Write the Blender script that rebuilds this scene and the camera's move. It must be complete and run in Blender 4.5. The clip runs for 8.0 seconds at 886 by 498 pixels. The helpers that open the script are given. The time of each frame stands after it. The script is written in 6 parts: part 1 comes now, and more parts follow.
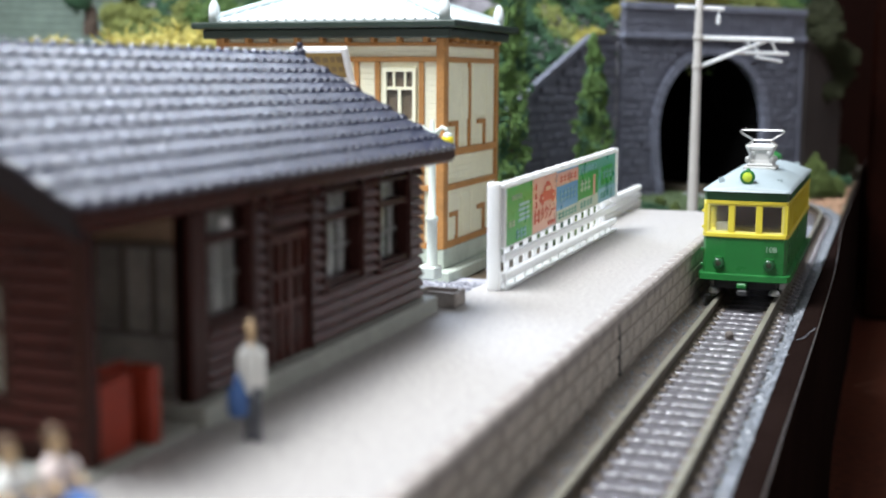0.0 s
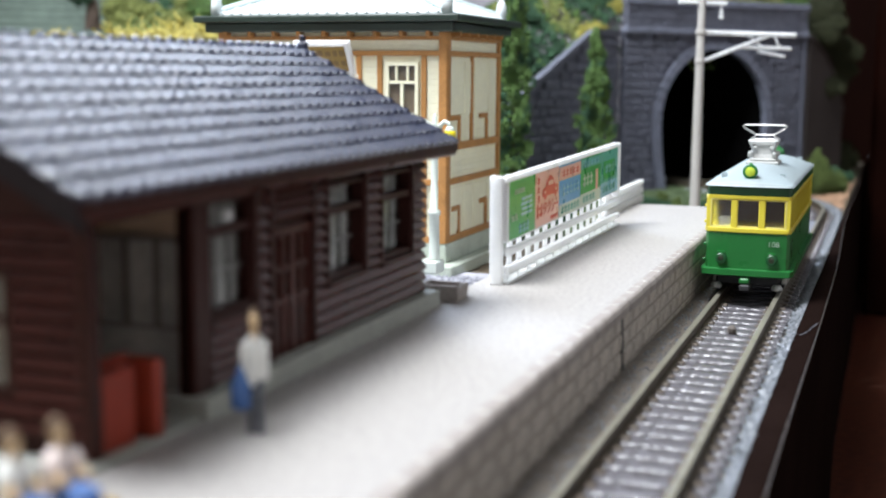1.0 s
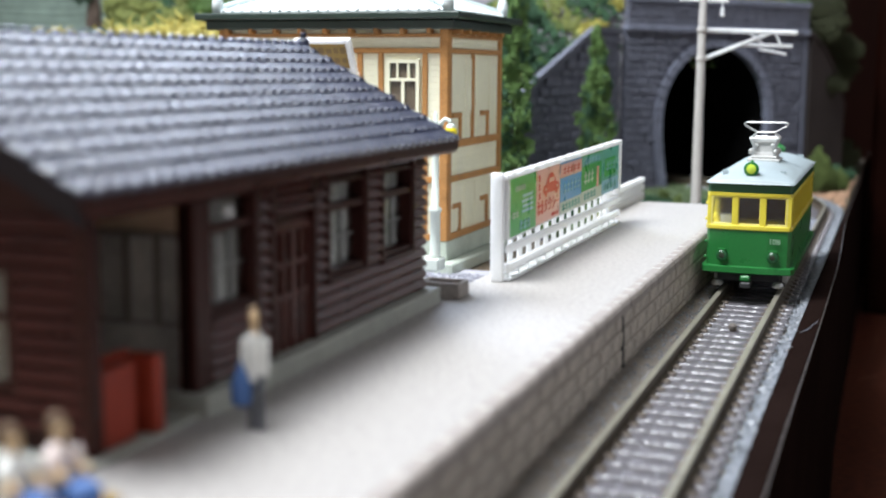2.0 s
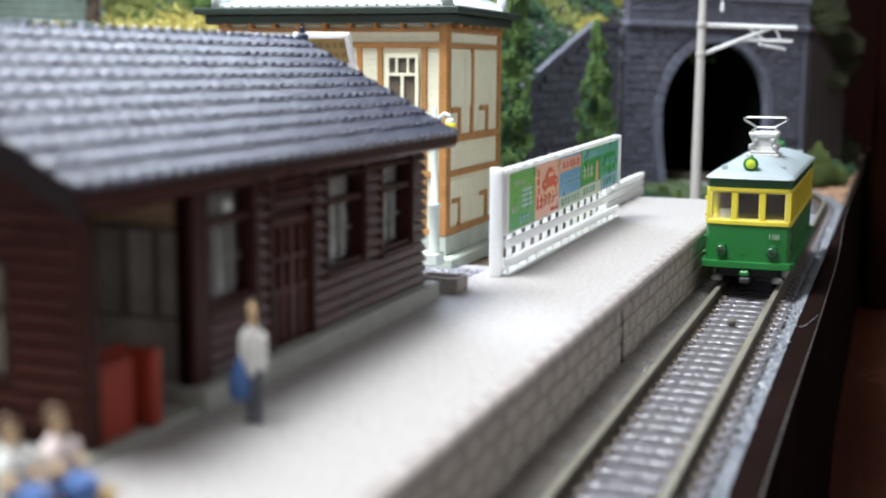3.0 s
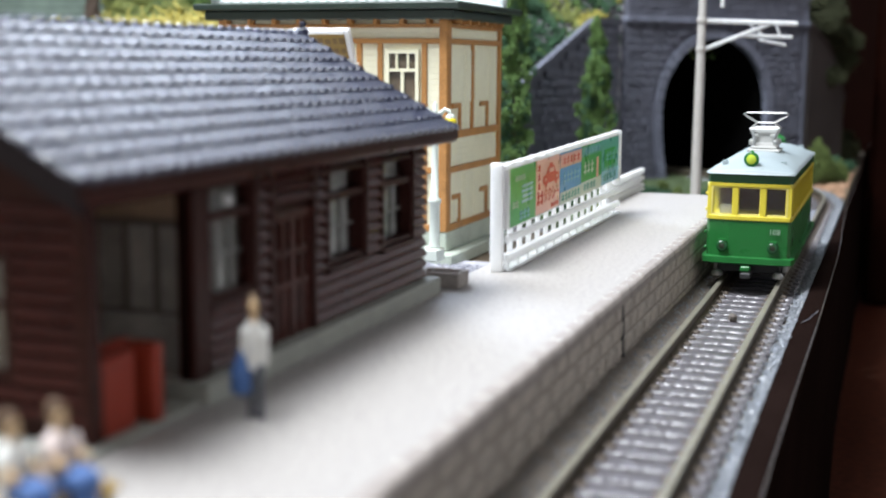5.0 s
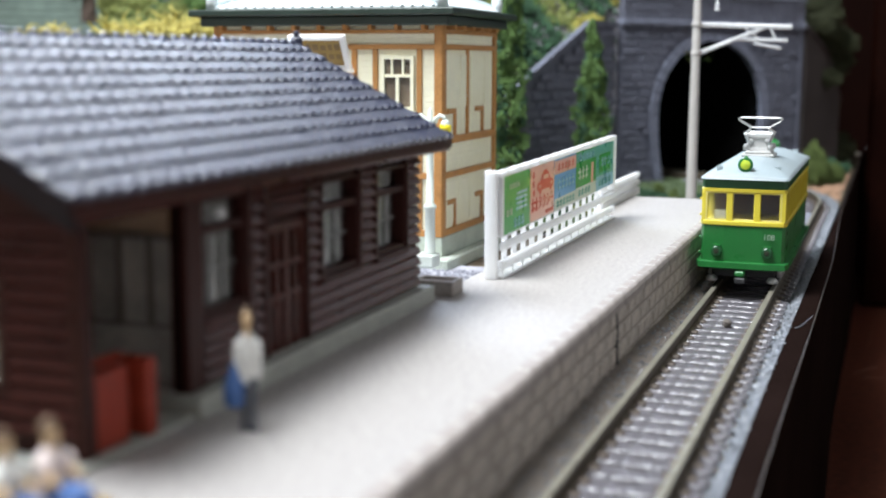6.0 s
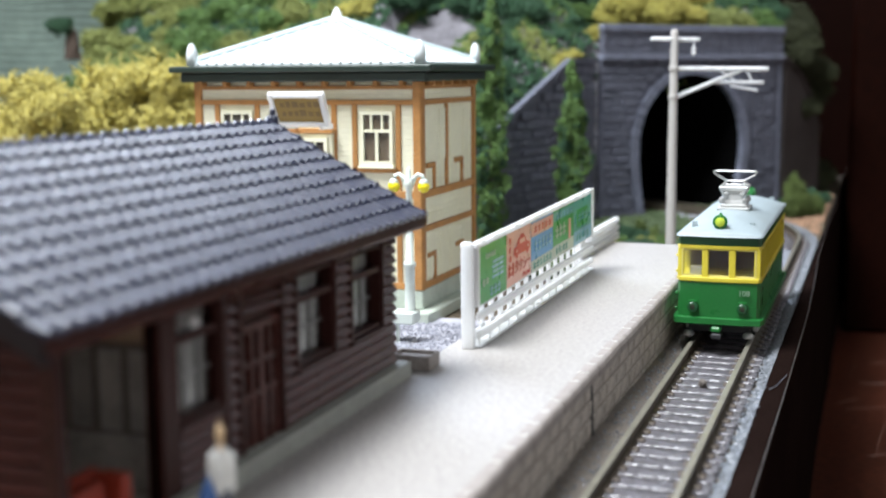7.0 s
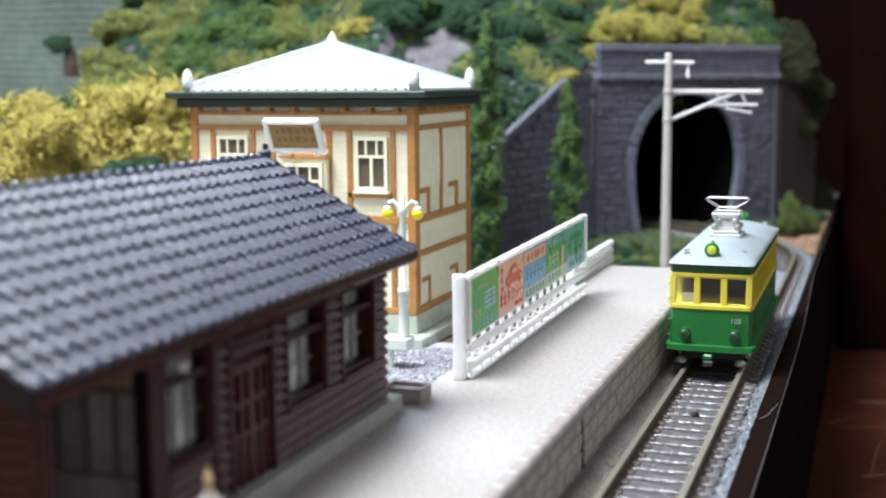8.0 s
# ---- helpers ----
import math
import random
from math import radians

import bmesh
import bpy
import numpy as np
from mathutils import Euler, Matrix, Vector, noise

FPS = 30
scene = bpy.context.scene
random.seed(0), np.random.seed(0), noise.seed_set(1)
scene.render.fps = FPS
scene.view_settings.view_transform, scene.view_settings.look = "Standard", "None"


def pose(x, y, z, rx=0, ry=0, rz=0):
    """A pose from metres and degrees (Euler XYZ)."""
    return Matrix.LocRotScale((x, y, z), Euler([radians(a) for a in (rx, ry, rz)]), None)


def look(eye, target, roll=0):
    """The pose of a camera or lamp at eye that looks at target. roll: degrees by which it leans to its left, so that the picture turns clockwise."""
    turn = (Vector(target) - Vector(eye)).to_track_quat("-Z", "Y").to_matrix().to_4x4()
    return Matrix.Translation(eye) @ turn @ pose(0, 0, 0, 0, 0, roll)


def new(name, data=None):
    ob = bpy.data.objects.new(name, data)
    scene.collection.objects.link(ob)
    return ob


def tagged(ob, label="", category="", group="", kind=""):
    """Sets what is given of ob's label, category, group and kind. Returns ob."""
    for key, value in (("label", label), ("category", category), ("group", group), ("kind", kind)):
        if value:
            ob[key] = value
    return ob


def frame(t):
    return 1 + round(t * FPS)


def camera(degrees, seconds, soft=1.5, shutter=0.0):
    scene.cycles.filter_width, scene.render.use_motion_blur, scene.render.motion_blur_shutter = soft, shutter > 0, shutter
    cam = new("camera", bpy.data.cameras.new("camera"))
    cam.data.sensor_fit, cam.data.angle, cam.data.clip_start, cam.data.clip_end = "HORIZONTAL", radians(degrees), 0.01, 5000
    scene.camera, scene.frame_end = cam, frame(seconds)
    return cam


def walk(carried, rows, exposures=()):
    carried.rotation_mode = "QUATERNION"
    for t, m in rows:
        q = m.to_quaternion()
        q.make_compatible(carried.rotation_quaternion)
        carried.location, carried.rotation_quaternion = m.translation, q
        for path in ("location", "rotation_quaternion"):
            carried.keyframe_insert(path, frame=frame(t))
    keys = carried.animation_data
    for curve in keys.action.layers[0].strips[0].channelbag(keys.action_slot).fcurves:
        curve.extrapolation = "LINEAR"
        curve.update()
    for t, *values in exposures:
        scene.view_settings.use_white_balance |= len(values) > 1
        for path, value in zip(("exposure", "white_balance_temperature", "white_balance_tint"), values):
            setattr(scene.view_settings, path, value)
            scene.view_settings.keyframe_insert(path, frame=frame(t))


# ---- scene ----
cam = camera(39.60, 8.0, soft=2.0, shutter=0.4)
PATH = [
    (0, (0.02734, -0.00373, 0.04039), (-0.04023, 0.18241, 0.01239), 0.27),
    (0.5, (0.02731, -0.00368, 0.04017), (-0.04044, 0.18234, 0.01178), 0.32),
    (1, (0.02711, -0.00364, 0.04015), (-0.04060, 0.18234, 0.01140), 0.38),
    (1.5, (0.02714, -0.00366, 0.04005), (-0.04074, 0.18224, 0.01122), 0.36),
    (3, (0.02723, -0.00351, 0.03986), (-0.04056, 0.18228, 0.01010), 0.44),
    (3.5, (0.02721, -0.00337, 0.03966), (-0.04058, 0.18237, 0.00960), 0.41),
    (4, (0.02696, -0.00325, 0.03958), (-0.04069, 0.18251, 0.00930), 0.43),
    (4.5, (0.02698, -0.00332, 0.03953), (-0.04070, 0.18244, 0.00935), 0.40),
    (6, (0.02760, -0.00351, 0.04074), (-0.03981, 0.18235, 0.01050), 0.20),
    (6.5, (0.02860, -0.00353, 0.04418), (-0.03819, 0.18263, 0.01448), -0.13),
    (7, (0.02965, -0.00381, 0.04956), (-0.03622, 0.18287, 0.02105), -0.46),
    (7.5, (0.03065, -0.00379, 0.05251), (-0.03542, 0.18297, 0.02504), -0.66),
    (8, (0.03100, -0.00408, 0.05298), (-0.03491, 0.18279, 0.02592), -0.44),
]
walk(cam, [(t, look(eye, target, roll)) for t, eye, target, roll in PATH])

# ---- lens focus ----
cam.data.dof.use_dof = True
cam.data.dof.focus_distance = 0.212
cam.data.dof.aperture_fstop = 27.0

# ---- world and light ----
world = bpy.data.worlds.new("room_air")
scene.world = world
world.use_nodes = True
world.node_tree.nodes["Background"].inputs[0].default_value = (0.75, 0.85, 1.0, 1)
world.node_tree.nodes["Background"].inputs[1].default_value = 0.06
scene.view_settings.exposure = 0.0


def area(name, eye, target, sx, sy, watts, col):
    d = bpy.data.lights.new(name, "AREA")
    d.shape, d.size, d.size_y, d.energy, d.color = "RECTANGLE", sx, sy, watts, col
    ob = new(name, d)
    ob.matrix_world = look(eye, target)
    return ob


area("room_lamp", (-0.19, 0.03, 0.56), (-0.04, 0.20, 0.0), 0.26, 0.24, 8.9, (0.91, 0.955, 1.0))
area("window_daylight", (-0.52, 0.94, 0.53), (-0.04, 0.10, 0.03), 0.44, 0.30, 13.2, (0.68, 0.80, 1.0))
# unseen soft fill from ahead right, added to lift the right-hand faces
area("side_fill", (0.38, 0.78, 0.30), (-0.03, 0.14, 0.02), 0.28, 0.28, 0.65, (0.80, 0.90, 1.0))

# ---- materials ----


def mat(name, col, rough=0.6, metal=0.0, var=0.18, scale=250.0, fine=2500.0, bump=0.15, rand=0.0, island=0.0, tint=None, coat=0.0, deep=0.00012, spec=0.5):
    m = bpy.data.materials.new(name)
    m.use_nodes = True
    t = m.node_tree
    n, l = t.nodes, t.links
    b = n["Principled BSDF"]
    b.inputs["Roughness"].default_value, b.inputs["Metallic"].default_value = rough, metal
    b.inputs["Coat Weight"].default_value = coat
    b.inputs["Specular IOR Level"].default_value = spec
    tc = n.new("ShaderNodeTexCoord")
    a, f = n.new("ShaderNodeTexNoise"), n.new("ShaderNodeTexNoise")
    for q, s, det in ((a, scale, 4.0), (f, fine, 3.0)):
        q.inputs["Scale"].default_value, q.inputs["Detail"].default_value = s, det
        l.new(tc.outputs["Object"], q.inputs["Vector"])
    add = n.new("ShaderNodeMath")
    add.operation = "ADD"
    l.new(a.outputs[0], add.inputs[0])
    l.new(f.outputs[0], add.inputs[1])
    last = add
    for amount, node, out in ((rand, "ShaderNodeObjectInfo", "Random"), (island, "ShaderNodeNewGeometry", "Random Per Island")):
        if amount:
            o = n.new(node)
            k = n.new("ShaderNodeMath")
            k.operation = "MULTIPLY_ADD"
            k.inputs[1].default_value = amount
            l.new(o.outputs[out], k.inputs[0])
            l.new(last.outputs[0], k.inputs[2])
            last = k
    ramp = n.new("ShaderNodeMapRange")
    ramp.inputs["From Min"].default_value = 0.6
    ramp.inputs["From Max"].default_value = 1.4 + rand + island
    l.new(last.outputs[0], ramp.inputs["Value"])
    mix = n.new("ShaderNodeMix")
    mix.data_type = "RGBA"
    lo = tint or [c * (1 - var) for c in col]
    hi = [min(1.0, c * (1 + var)) for c in col]
    mix.inputs["A"].default_value, mix.inputs["B"].default_value = (*lo, 1), (*hi, 1)
    l.new(ramp.outputs[0], mix.inputs["Factor"])
    l.new(mix.outputs["Result"], b.inputs["Base Color"])
    rr = n.new("ShaderNodeMapRange")
    rr.inputs["To Min"].default_value, rr.inputs["To Max"].default_value = max(0.03, rough - 0.1), min(1.0, rough + 0.1)
    l.new(a.outputs[0], rr.inputs["Value"])
    l.new(rr.outputs[0], b.inputs["Roughness"])
    if bump:
        h = n.new("ShaderNodeBump")
        h.inputs["Strength"].default_value, h.inputs["Distance"].default_value = bump, deep
        l.new(f.outputs[0], h.inputs["Height"])
        l.new(h.outputs[0], b.inputs["Normal"])
    return m


def glass(name, col, rough=0.08):
    m = bpy.data.materials.new(name)
    m.use_nodes = True
    b = m.node_tree.nodes["Principled BSDF"]
    b.inputs["Base Color"].default_value = (*col, 1)
    b.inputs["Roughness"].default_value = rough
    b.inputs["Transmission Weight"].default_value = 1.0
    return m


TILE = mat("roof_tile_plastic", (0.021, 0.025, 0.051), 0.33, spec=0.43, var=0.35, scale=160, rand=0.4, island=0.3, bump=0.8, fine=1300)
BROWN = mat("brown_moulded_planks", (0.056, 0.0148, 0.0112), 0.30, spec=0.20, var=0.4, rand=0.4, bump=0.5, deep=0.0002)
BROWN_DK = mat("dark_brown_trim", (0.034, 0.0105, 0.0085), 0.45, spec=0.15, var=0.3)
PLINTH = mat("grey_green_plinth", (0.335, 0.34, 0.305), 0.75, var=0.2)
EAVE = mat("black_brown_barge_board", (0.010, 0.0065, 0.0085), 0.5, spec=0.2, var=0.3)
BEIGE = mat("beige_interior", (0.55, 0.40, 0.28), 0.7)
INDARK = mat("interior_grey", (0.40, 0.375, 0.345), 0.7, var=0.4, scale=350)
CURTAIN = mat("pale_curtain", (0.66, 0.67, 0.66), 0.6, var=0.6, scale=500)
BLIND = mat("dim_grey_blind", (0.40, 0.40, 0.385), 0.7, var=0.5, scale=450)
PLATTOP = mat("platform_surface", (0.37, 0.348, 0.334), 0.72, spec=0.3, var=0.36, scale=1500, fine=5200, bump=0.45, deep=0.0002)
PLATEDGE = mat("platform_coping", (0.29, 0.255, 0.235), 0.65, var=0.3, scale=500, rand=0.08, bump=0.5)
STONE = mat("platform_stone", (0.41, 0.362, 0.32), 0.8, var=0.38, scale=420, rand=0.14, bump=1.0, fine=1600, deep=0.0004)
JOINT = mat("platform_joint", (0.26, 0.225, 0.195), 0.85)
COPEGLINT = mat("white_edge_highlight", (0.75, 0.73, 0.70), 0.7)
PORTAL = mat("portal_stone", (0.108, 0.114, 0.15), 0.7, var=0.3, scale=350, rand=0.35, island=0.35, bump=0.9, deep=0.0004)
# lighter, bluer portal stone with the edge highlights put into its colour
PORTAL_ED = mat("portal_edge_highlight", (0.165, 0.178, 0.235), 0.65, var=0.35, bump=0.7, deep=0.0003)
# darker, browner portal colour that carries the right wing's shade
PORTAL_BK = mat("portal_shaded_side", (0.062, 0.052, 0.05), 0.85, spec=0.2, var=0.3, scale=60)
# near-black paint stands in for the shade inside the tunnel
BLACK = mat("tunnel_shade_black", (0.004, 0.004, 0.004), 0.95, spec=0.0, bump=0)
WHITE = mat("white_plastic", (0.82, 0.83, 0.82), 0.42, var=0.04)
w_bsdf = WHITE.node_tree.nodes["Principled BSDF"]
w_bsdf.inputs["Subsurface Weight"].default_value = 0.8
w_bsdf.inputs["Subsurface Scale"].default_value = 0.003
w_bsdf.inputs["Subsurface Radius"].default_value = (1.0, 1.0, 1.0)
PALE = mat("pale_mint_plastic", (0.66, 0.72, 0.66), 0.45, var=0.08)
ROOFW = mat("white_metal_roof", (0.76, 0.82, 0.835), 0.5, var=0.05)
HIPW = mat("pale_blue_hip_ridge", (0.50, 0.60, 0.625), 0.5, var=0.06)
DKGREEN = mat("dark_green_eave", (0.020, 0.036, 0.028), 0.35, var=0.3)
CREAM = mat("cream_boards", (0.82, 0.80, 0.61), 0.5, var=0.08, rand=0.1, bump=0.3, fine=1500)
TIMBER = mat("orange_brown_timber", (0.43, 0.205, 0.062), 0.55, var=0.32, rand=0.2, bump=0.4)
CEMENT = mat("cement_plinth", (0.46, 0.51, 0.44), 0.8, var=0.2, bump=0.4)
# dark brown that paints the unlit room behind the house windows
ROOMDARK = mat("painted_dark_behind_pane", (0.085, 0.055, 0.028), 0.5, var=0.35, scale=150)
SIGNFACE = mat("ochre_sign_face", (0.30, 0.19, 0.035), 0.5, var=0.15)
SIGNINK = mat("dark_brown_ink", (0.19, 0.115, 0.025), 0.5)
LAMPY = mat("yellow_lamp_globe", (0.85, 0.70, 0.02), 0.3, var=0.1)
CONC = mat("concrete_pole", (0.46, 0.44, 0.42), 0.6, var=0.12)
RAIL = mat("weathered_rail_side", (0.085, 0.066, 0.045), 0.6, metal=0.2, var=0.35, scale=400)
SLEEPER = mat("sleeper_plastic", (0.125, 0.117, 0.13), 0.24, spec=0.65, var=0.35, rand=0.15, bump=1.0, fine=950, deep=0.0004)
BALLAST = mat("ballast_bed", (0.15, 0.13, 0.115), 0.85, var=0.35, fine=2200, bump=1.0, deep=0.0004)
GRAVEL = mat("grey_gravel", (0.20, 0.215, 0.24), 0.30, var=0.4, island=0.8)
SOIL = mat("soil_ground", (0.20, 0.155, 0.105), 0.9, var=0.4, scale=60, fine=1500, bump=1.0, deep=0.0004)
PAVE = mat("grey_road_scatter", (0.40, 0.40, 0.45), 0.85, var=0.3, fine=1800, bump=0.9, deep=0.0003)
SAND = mat("orange_scatter", (0.46, 0.285, 0.185), 0.9, var=0.3, island=0.8)
TURF = mat("green_scatter", (0.078, 0.112, 0.052), 0.95, var=0.6, island=0.8)
ROCK = mat("plaster_rock", (0.23, 0.22, 0.245), 0.85, var=0.6, scale=130, fine=900, bump=1.0, deep=0.0015)
LEAF_D = mat("dark_green_foam", (0.036, 0.088, 0.045), 0.95, var=0.5, island=0.9, fine=4000)
LEAF_M = mat("mid_green_foam", (0.082, 0.148, 0.040), 0.95, var=0.5, island=0.9, fine=4000)
LEAF_O = mat("olive_foam", (0.19, 0.215, 0.065), 0.95, var=0.4, island=0.9, fine=4000)
# brown-olive, darkened to paint the shade on the hill's right side
LEAF_B = mat("shaded_brown_olive_foam", (0.036, 0.041, 0.017), 0.95, var=0.5, island=0.9, fine=4000)
LEAF_U = mat("moss_green_foam", (0.105, 0.145, 0.040), 0.95, var=0.5, island=0.9, fine=4000)
LEAF_Y = mat("yellow_fibre", (0.50, 0.435, 0.12), 0.8, var=0.5, island=0.9, fine=4000)
TRUNK = mat("twig_brown", (0.07, 0.048, 0.036), 0.9)
WOODDK = mat("dark_varnished_board", (0.0095, 0.0056, 0.0048), 0.8, spec=0.0, var=0.5, scale=40, bump=0.3)
TABLE = mat("red_brown_table", (0.085, 0.027, 0.016), 0.4, spec=0.15, var=0.8, scale=15, fine=400)
# red-brown wood taken down to near-black, so the colour holds the shade
PANELW = mat("shaded_red_brown_panel", (0.009, 0.0023, 0.0013), 0.55, spec=0.03, var=0.5, scale=14, fine=300)
CURT = mat("grey_green_curtain", (0.215, 0.285, 0.245), 0.85, var=0.3, scale=24, fine=220)
SCRATCH = mat("worn_table_scratch", (0.24, 0.13, 0.10), 0.6, var=0.4)
ROOMW = mat("room_wall", (0.40, 0.38, 0.35), 0.9)
T_GREEN = mat("tram_green", (0.017, 0.155, 0.034), 0.30, var=0.12, bump=0.05)
T_GREEN_D = mat("tram_dark_green", (0.012, 0.085, 0.028), 0.35, var=0.12, bump=0.05)
T_YEL = mat("tram_yellow", (0.70, 0.59, 0.055), 0.32, var=0.08, bump=0.05)
T_CREAM = mat("pale_yellow_window_frame", (0.72, 0.64, 0.22), 0.4, var=0.08, bump=0.05)
T_ROOF = mat("tram_grey_roof", (0.33, 0.39, 0.41), 0.45, var=0.1)
METAL = mat("silver_metal", (0.50, 0.50, 0.49), 0.38, metal=0.7, var=0.15)
LENS = mat("yellow_green_lens", (0.52, 0.66, 0.06), 0.12, var=0.1, bump=0)
HEADLENS = mat("dark_olive_headlight_lens", (0.03, 0.036, 0.022), 0.25, var=0.15, bump=0)
RAILTOP = mat("worn_rail_head", (0.30, 0.28, 0.225), 0.35, metal=0.4, var=0.3, scale=500)
CHAIR = mat("rust_brown_rail_chair", (0.088, 0.066, 0.05), 0.6, var=0.4, rand=0.3)
GREYP = mat("light_grey_plastic", (0.47, 0.47, 0.455), 0.45, var=0.12)
DARK = mat("underframe_black", (0.022, 0.022, 0.024), 0.6)
RED = mat("red_plastic", (0.235, 0.027, 0.012), 0.5, spec=0.3, var=0.2)
SKIN = mat("doll_tan_paint", (0.60, 0.42, 0.24), 0.6)
SHIRT = mat("doll_white_paint", (0.82, 0.82, 0.79), 0.6)
NAVY = mat("doll_dark_paint", (0.06, 0.065, 0.085), 0.6)
BLUE = mat("doll_blue_paint", (0.055, 0.13, 0.34), 0.55)
HAIR = mat("doll_brown_paint", (0.13, 0.08, 0.045), 0.6)
PINK = mat("doll_pale_pink_paint", (0.80, 0.69, 0.66), 0.6)
AD_G = mat("advert_green", (0.04, 0.37, 0.075), 0.3, var=0.2, bump=0.03)
AD_P = mat("advert_salmon", (0.86, 0.45, 0.36), 0.3, var=0.08, bump=0.03)
AD_R = mat("advert_red", (0.70, 0.075, 0.045), 0.4, var=0.1, bump=0.03)
AD_B = mat("advert_blue", (0.10, 0.35, 0.66), 0.3, var=0.1, bump=0.03)
AD_LB = mat("advert_light_blue", (0.30, 0.56, 0.68), 0.3, var=0.1, bump=0.03)
AD_W = mat("advert_pale", (0.62, 0.68, 0.58), 0.4, var=0.08, bump=0.03)
AD_T = mat("advert_teal", (0.12, 0.42, 0.33), 0.3, var=0.12, bump=0.03)
PANE = glass("window_pane", (0.95, 0.97, 0.96), 0.22)

# ---- mesh helpers: all lengths below in millimetres ----
S = 0.001


def link(name, bm, m, parent=None, label="", smooth=False):
    bm.transform(Matrix.Scale(S, 4))
    me = bpy.data.meshes.new(name)
    bm.to_mesh(me)
    bm.free()
    for one in (m if isinstance(m, (list, tuple)) else [m]):
        me.materials.append(one)
    if smooth:
        me.polygons.foreach_set("use_smooth", [True] * len(me.polygons))
    ob = new(name, me)
    if parent:
        ob.parent = parent
    if label:
        tagged(ob, label)
    return ob


def thing(name, label, category, at=(0, 0, 0), rz=0.0, group="", kind=""):
    ob = new(name)
    ob.empty_display_size = 0.005
    ob.matrix_basis = pose(at[0] * S, at[1] * S, at[2] * S, 0, 0, rz)
    return tagged(ob, label, category, group, kind)


def place(ob, at, rz=0.0, size=1.0):
    ob.matrix_basis = pose(at[0] * S, at[1] * S, at[2] * S, 0, 0, rz) @ Matrix.Scale(size, 4)
    return ob


def box(bm, x0, x1, y0, y1, z0, z1, bev=0.0, mi=0):
    vs = [bm.verts.new(p) for p in ((x0, y0, z0), (x1, y0, z0), (x1, y1, z0), (x0, y1, z0), (x0, y0, z1), (x1, y0, z1), (x1, y1, z1), (x0, y1, z1))]
    fs = [bm.faces.new([vs[i] for i in q]) for q in ((3, 2, 1, 0), (4, 5, 6, 7), (0, 1, 5, 4), (1, 2, 6, 5), (2, 3, 7, 6), (3, 0, 4, 7))]
    for f in fs:
        f.material_index = mi
    if bev:
        r = bmesh.ops.bevel(bm, geom=list({e for f in fs for e in f.edges}), offset=bev, segments=1, affect="EDGES")
        for f in r["faces"]:
            f.material_index = mi
    return vs


def boxes(*rows, bev=0.0):
    bm = bmesh.new()
    for r in rows:
        box(bm, *r, bev=bev)
    return bm


def prism(bm, outline, y0, y1, mi=0):
    """A solid from an outline in x, z, run from y0 to y1."""
    a = [bm.verts.new((x, y0, z)) for x, z in outline]
    b = [bm.verts.new((x, y1, z)) for x, z in outline]
    k = len(outline)
    fs = [bm.faces.new(a), bm.faces.new(b[::-1])]
    fs += [bm.faces.new((a[i], b[i], b[(i + 1) % k], a[(i + 1) % k])) for i in range(k)]
    for f in fs:
        f.material_index = mi
    return a + b


def ring_frame(a0, a1, z0, z1, sides, bottom, top, d0, d1, along_x=False):
    """One closed rectangular frame; d0 and d1 are its two faces."""
    bm = bmesh.new()
    loops = []
    for d in (d0, d1):
        for p in (((a0, z0), (a1, z0), (a1, z1), (a0, z1)), ((a0 + sides, z0 + bottom), (a1 - sides, z0 + bottom), (a1 - sides, z1 - top), (a0 + sides, z1 - top))):
            loops.append([bm.verts.new((a, d, z) if along_x else (d, a, z)) for a, z in p])
    for p, q in ((0, 1), (3, 2), (2, 0), (1, 3)):
        for i in range(4):
            k = (i + 1) % 4
            bm.faces.new((loops[p][i], loops[p][k], loops[q][k], loops[q][i]))
    bmesh.ops.recalc_face_normals(bm, faces=bm.faces)
    return bm


def tube(bm, pts, r, n=8, mi=0, r2=None):
    pts = [Vector(p) for p in pts]
    rings = []
    for i, p in enumerate(pts):
        d = (pts[min(i + 1, len(pts) - 1)] - pts[max(i - 1, 0)]).normalized()
        side = d.cross(Vector((0, 0, 1)) if abs(d.z) < 0.95 else Vector((1, 0, 0))).normalized()
        up = side.cross(d)
        q = r if r2 is None else r + (r2 - r) * i / (len(pts) - 1)
        rings.append([bm.verts.new(p + q * (math.cos(2 * math.pi * j / n) * side + math.sin(2 * math.pi * j / n) * up)) for j in range(n)])
    for a, b in zip(rings, rings[1:]):
        for j in range(n):
            bm.faces.new((a[j], a[(j + 1) % n], b[(j + 1) % n], b[j])).material_index = mi
    bm.faces.new(rings[0][::-1]).material_index = mi
    bm.faces.new(rings[-1]).material_index = mi


def lathe(bm, profile, at=(0, 0, 0), n=14, mi=0, sx=1.0, sy=1.0):
    """profile: rows of radius and height, from the bottom up."""
    rings = [[bm.verts.new((at[0] + sx * r * math.cos(2 * math.pi * j / n), at[1] + sy * r * math.sin(2 * math.pi * j / n), at[2] + z)) for j in range(n)] for r, z in profile]
    for a, b in zip(rings, rings[1:]):
        for j in range(n):
            bm.faces.new((a[j], a[(j + 1) % n], b[(j + 1) % n], b[j])).material_index = mi
    bm.faces.new(rings[0][::-1]).material_index = mi
    bm.faces.new(rings[-1]).material_index = mi


def ball(r, n=6):
    return [(max(0.03 * r, r * math.sin(math.pi * i / n)), -r * math.cos(math.pi * i / n)) for i in range(n + 1)]


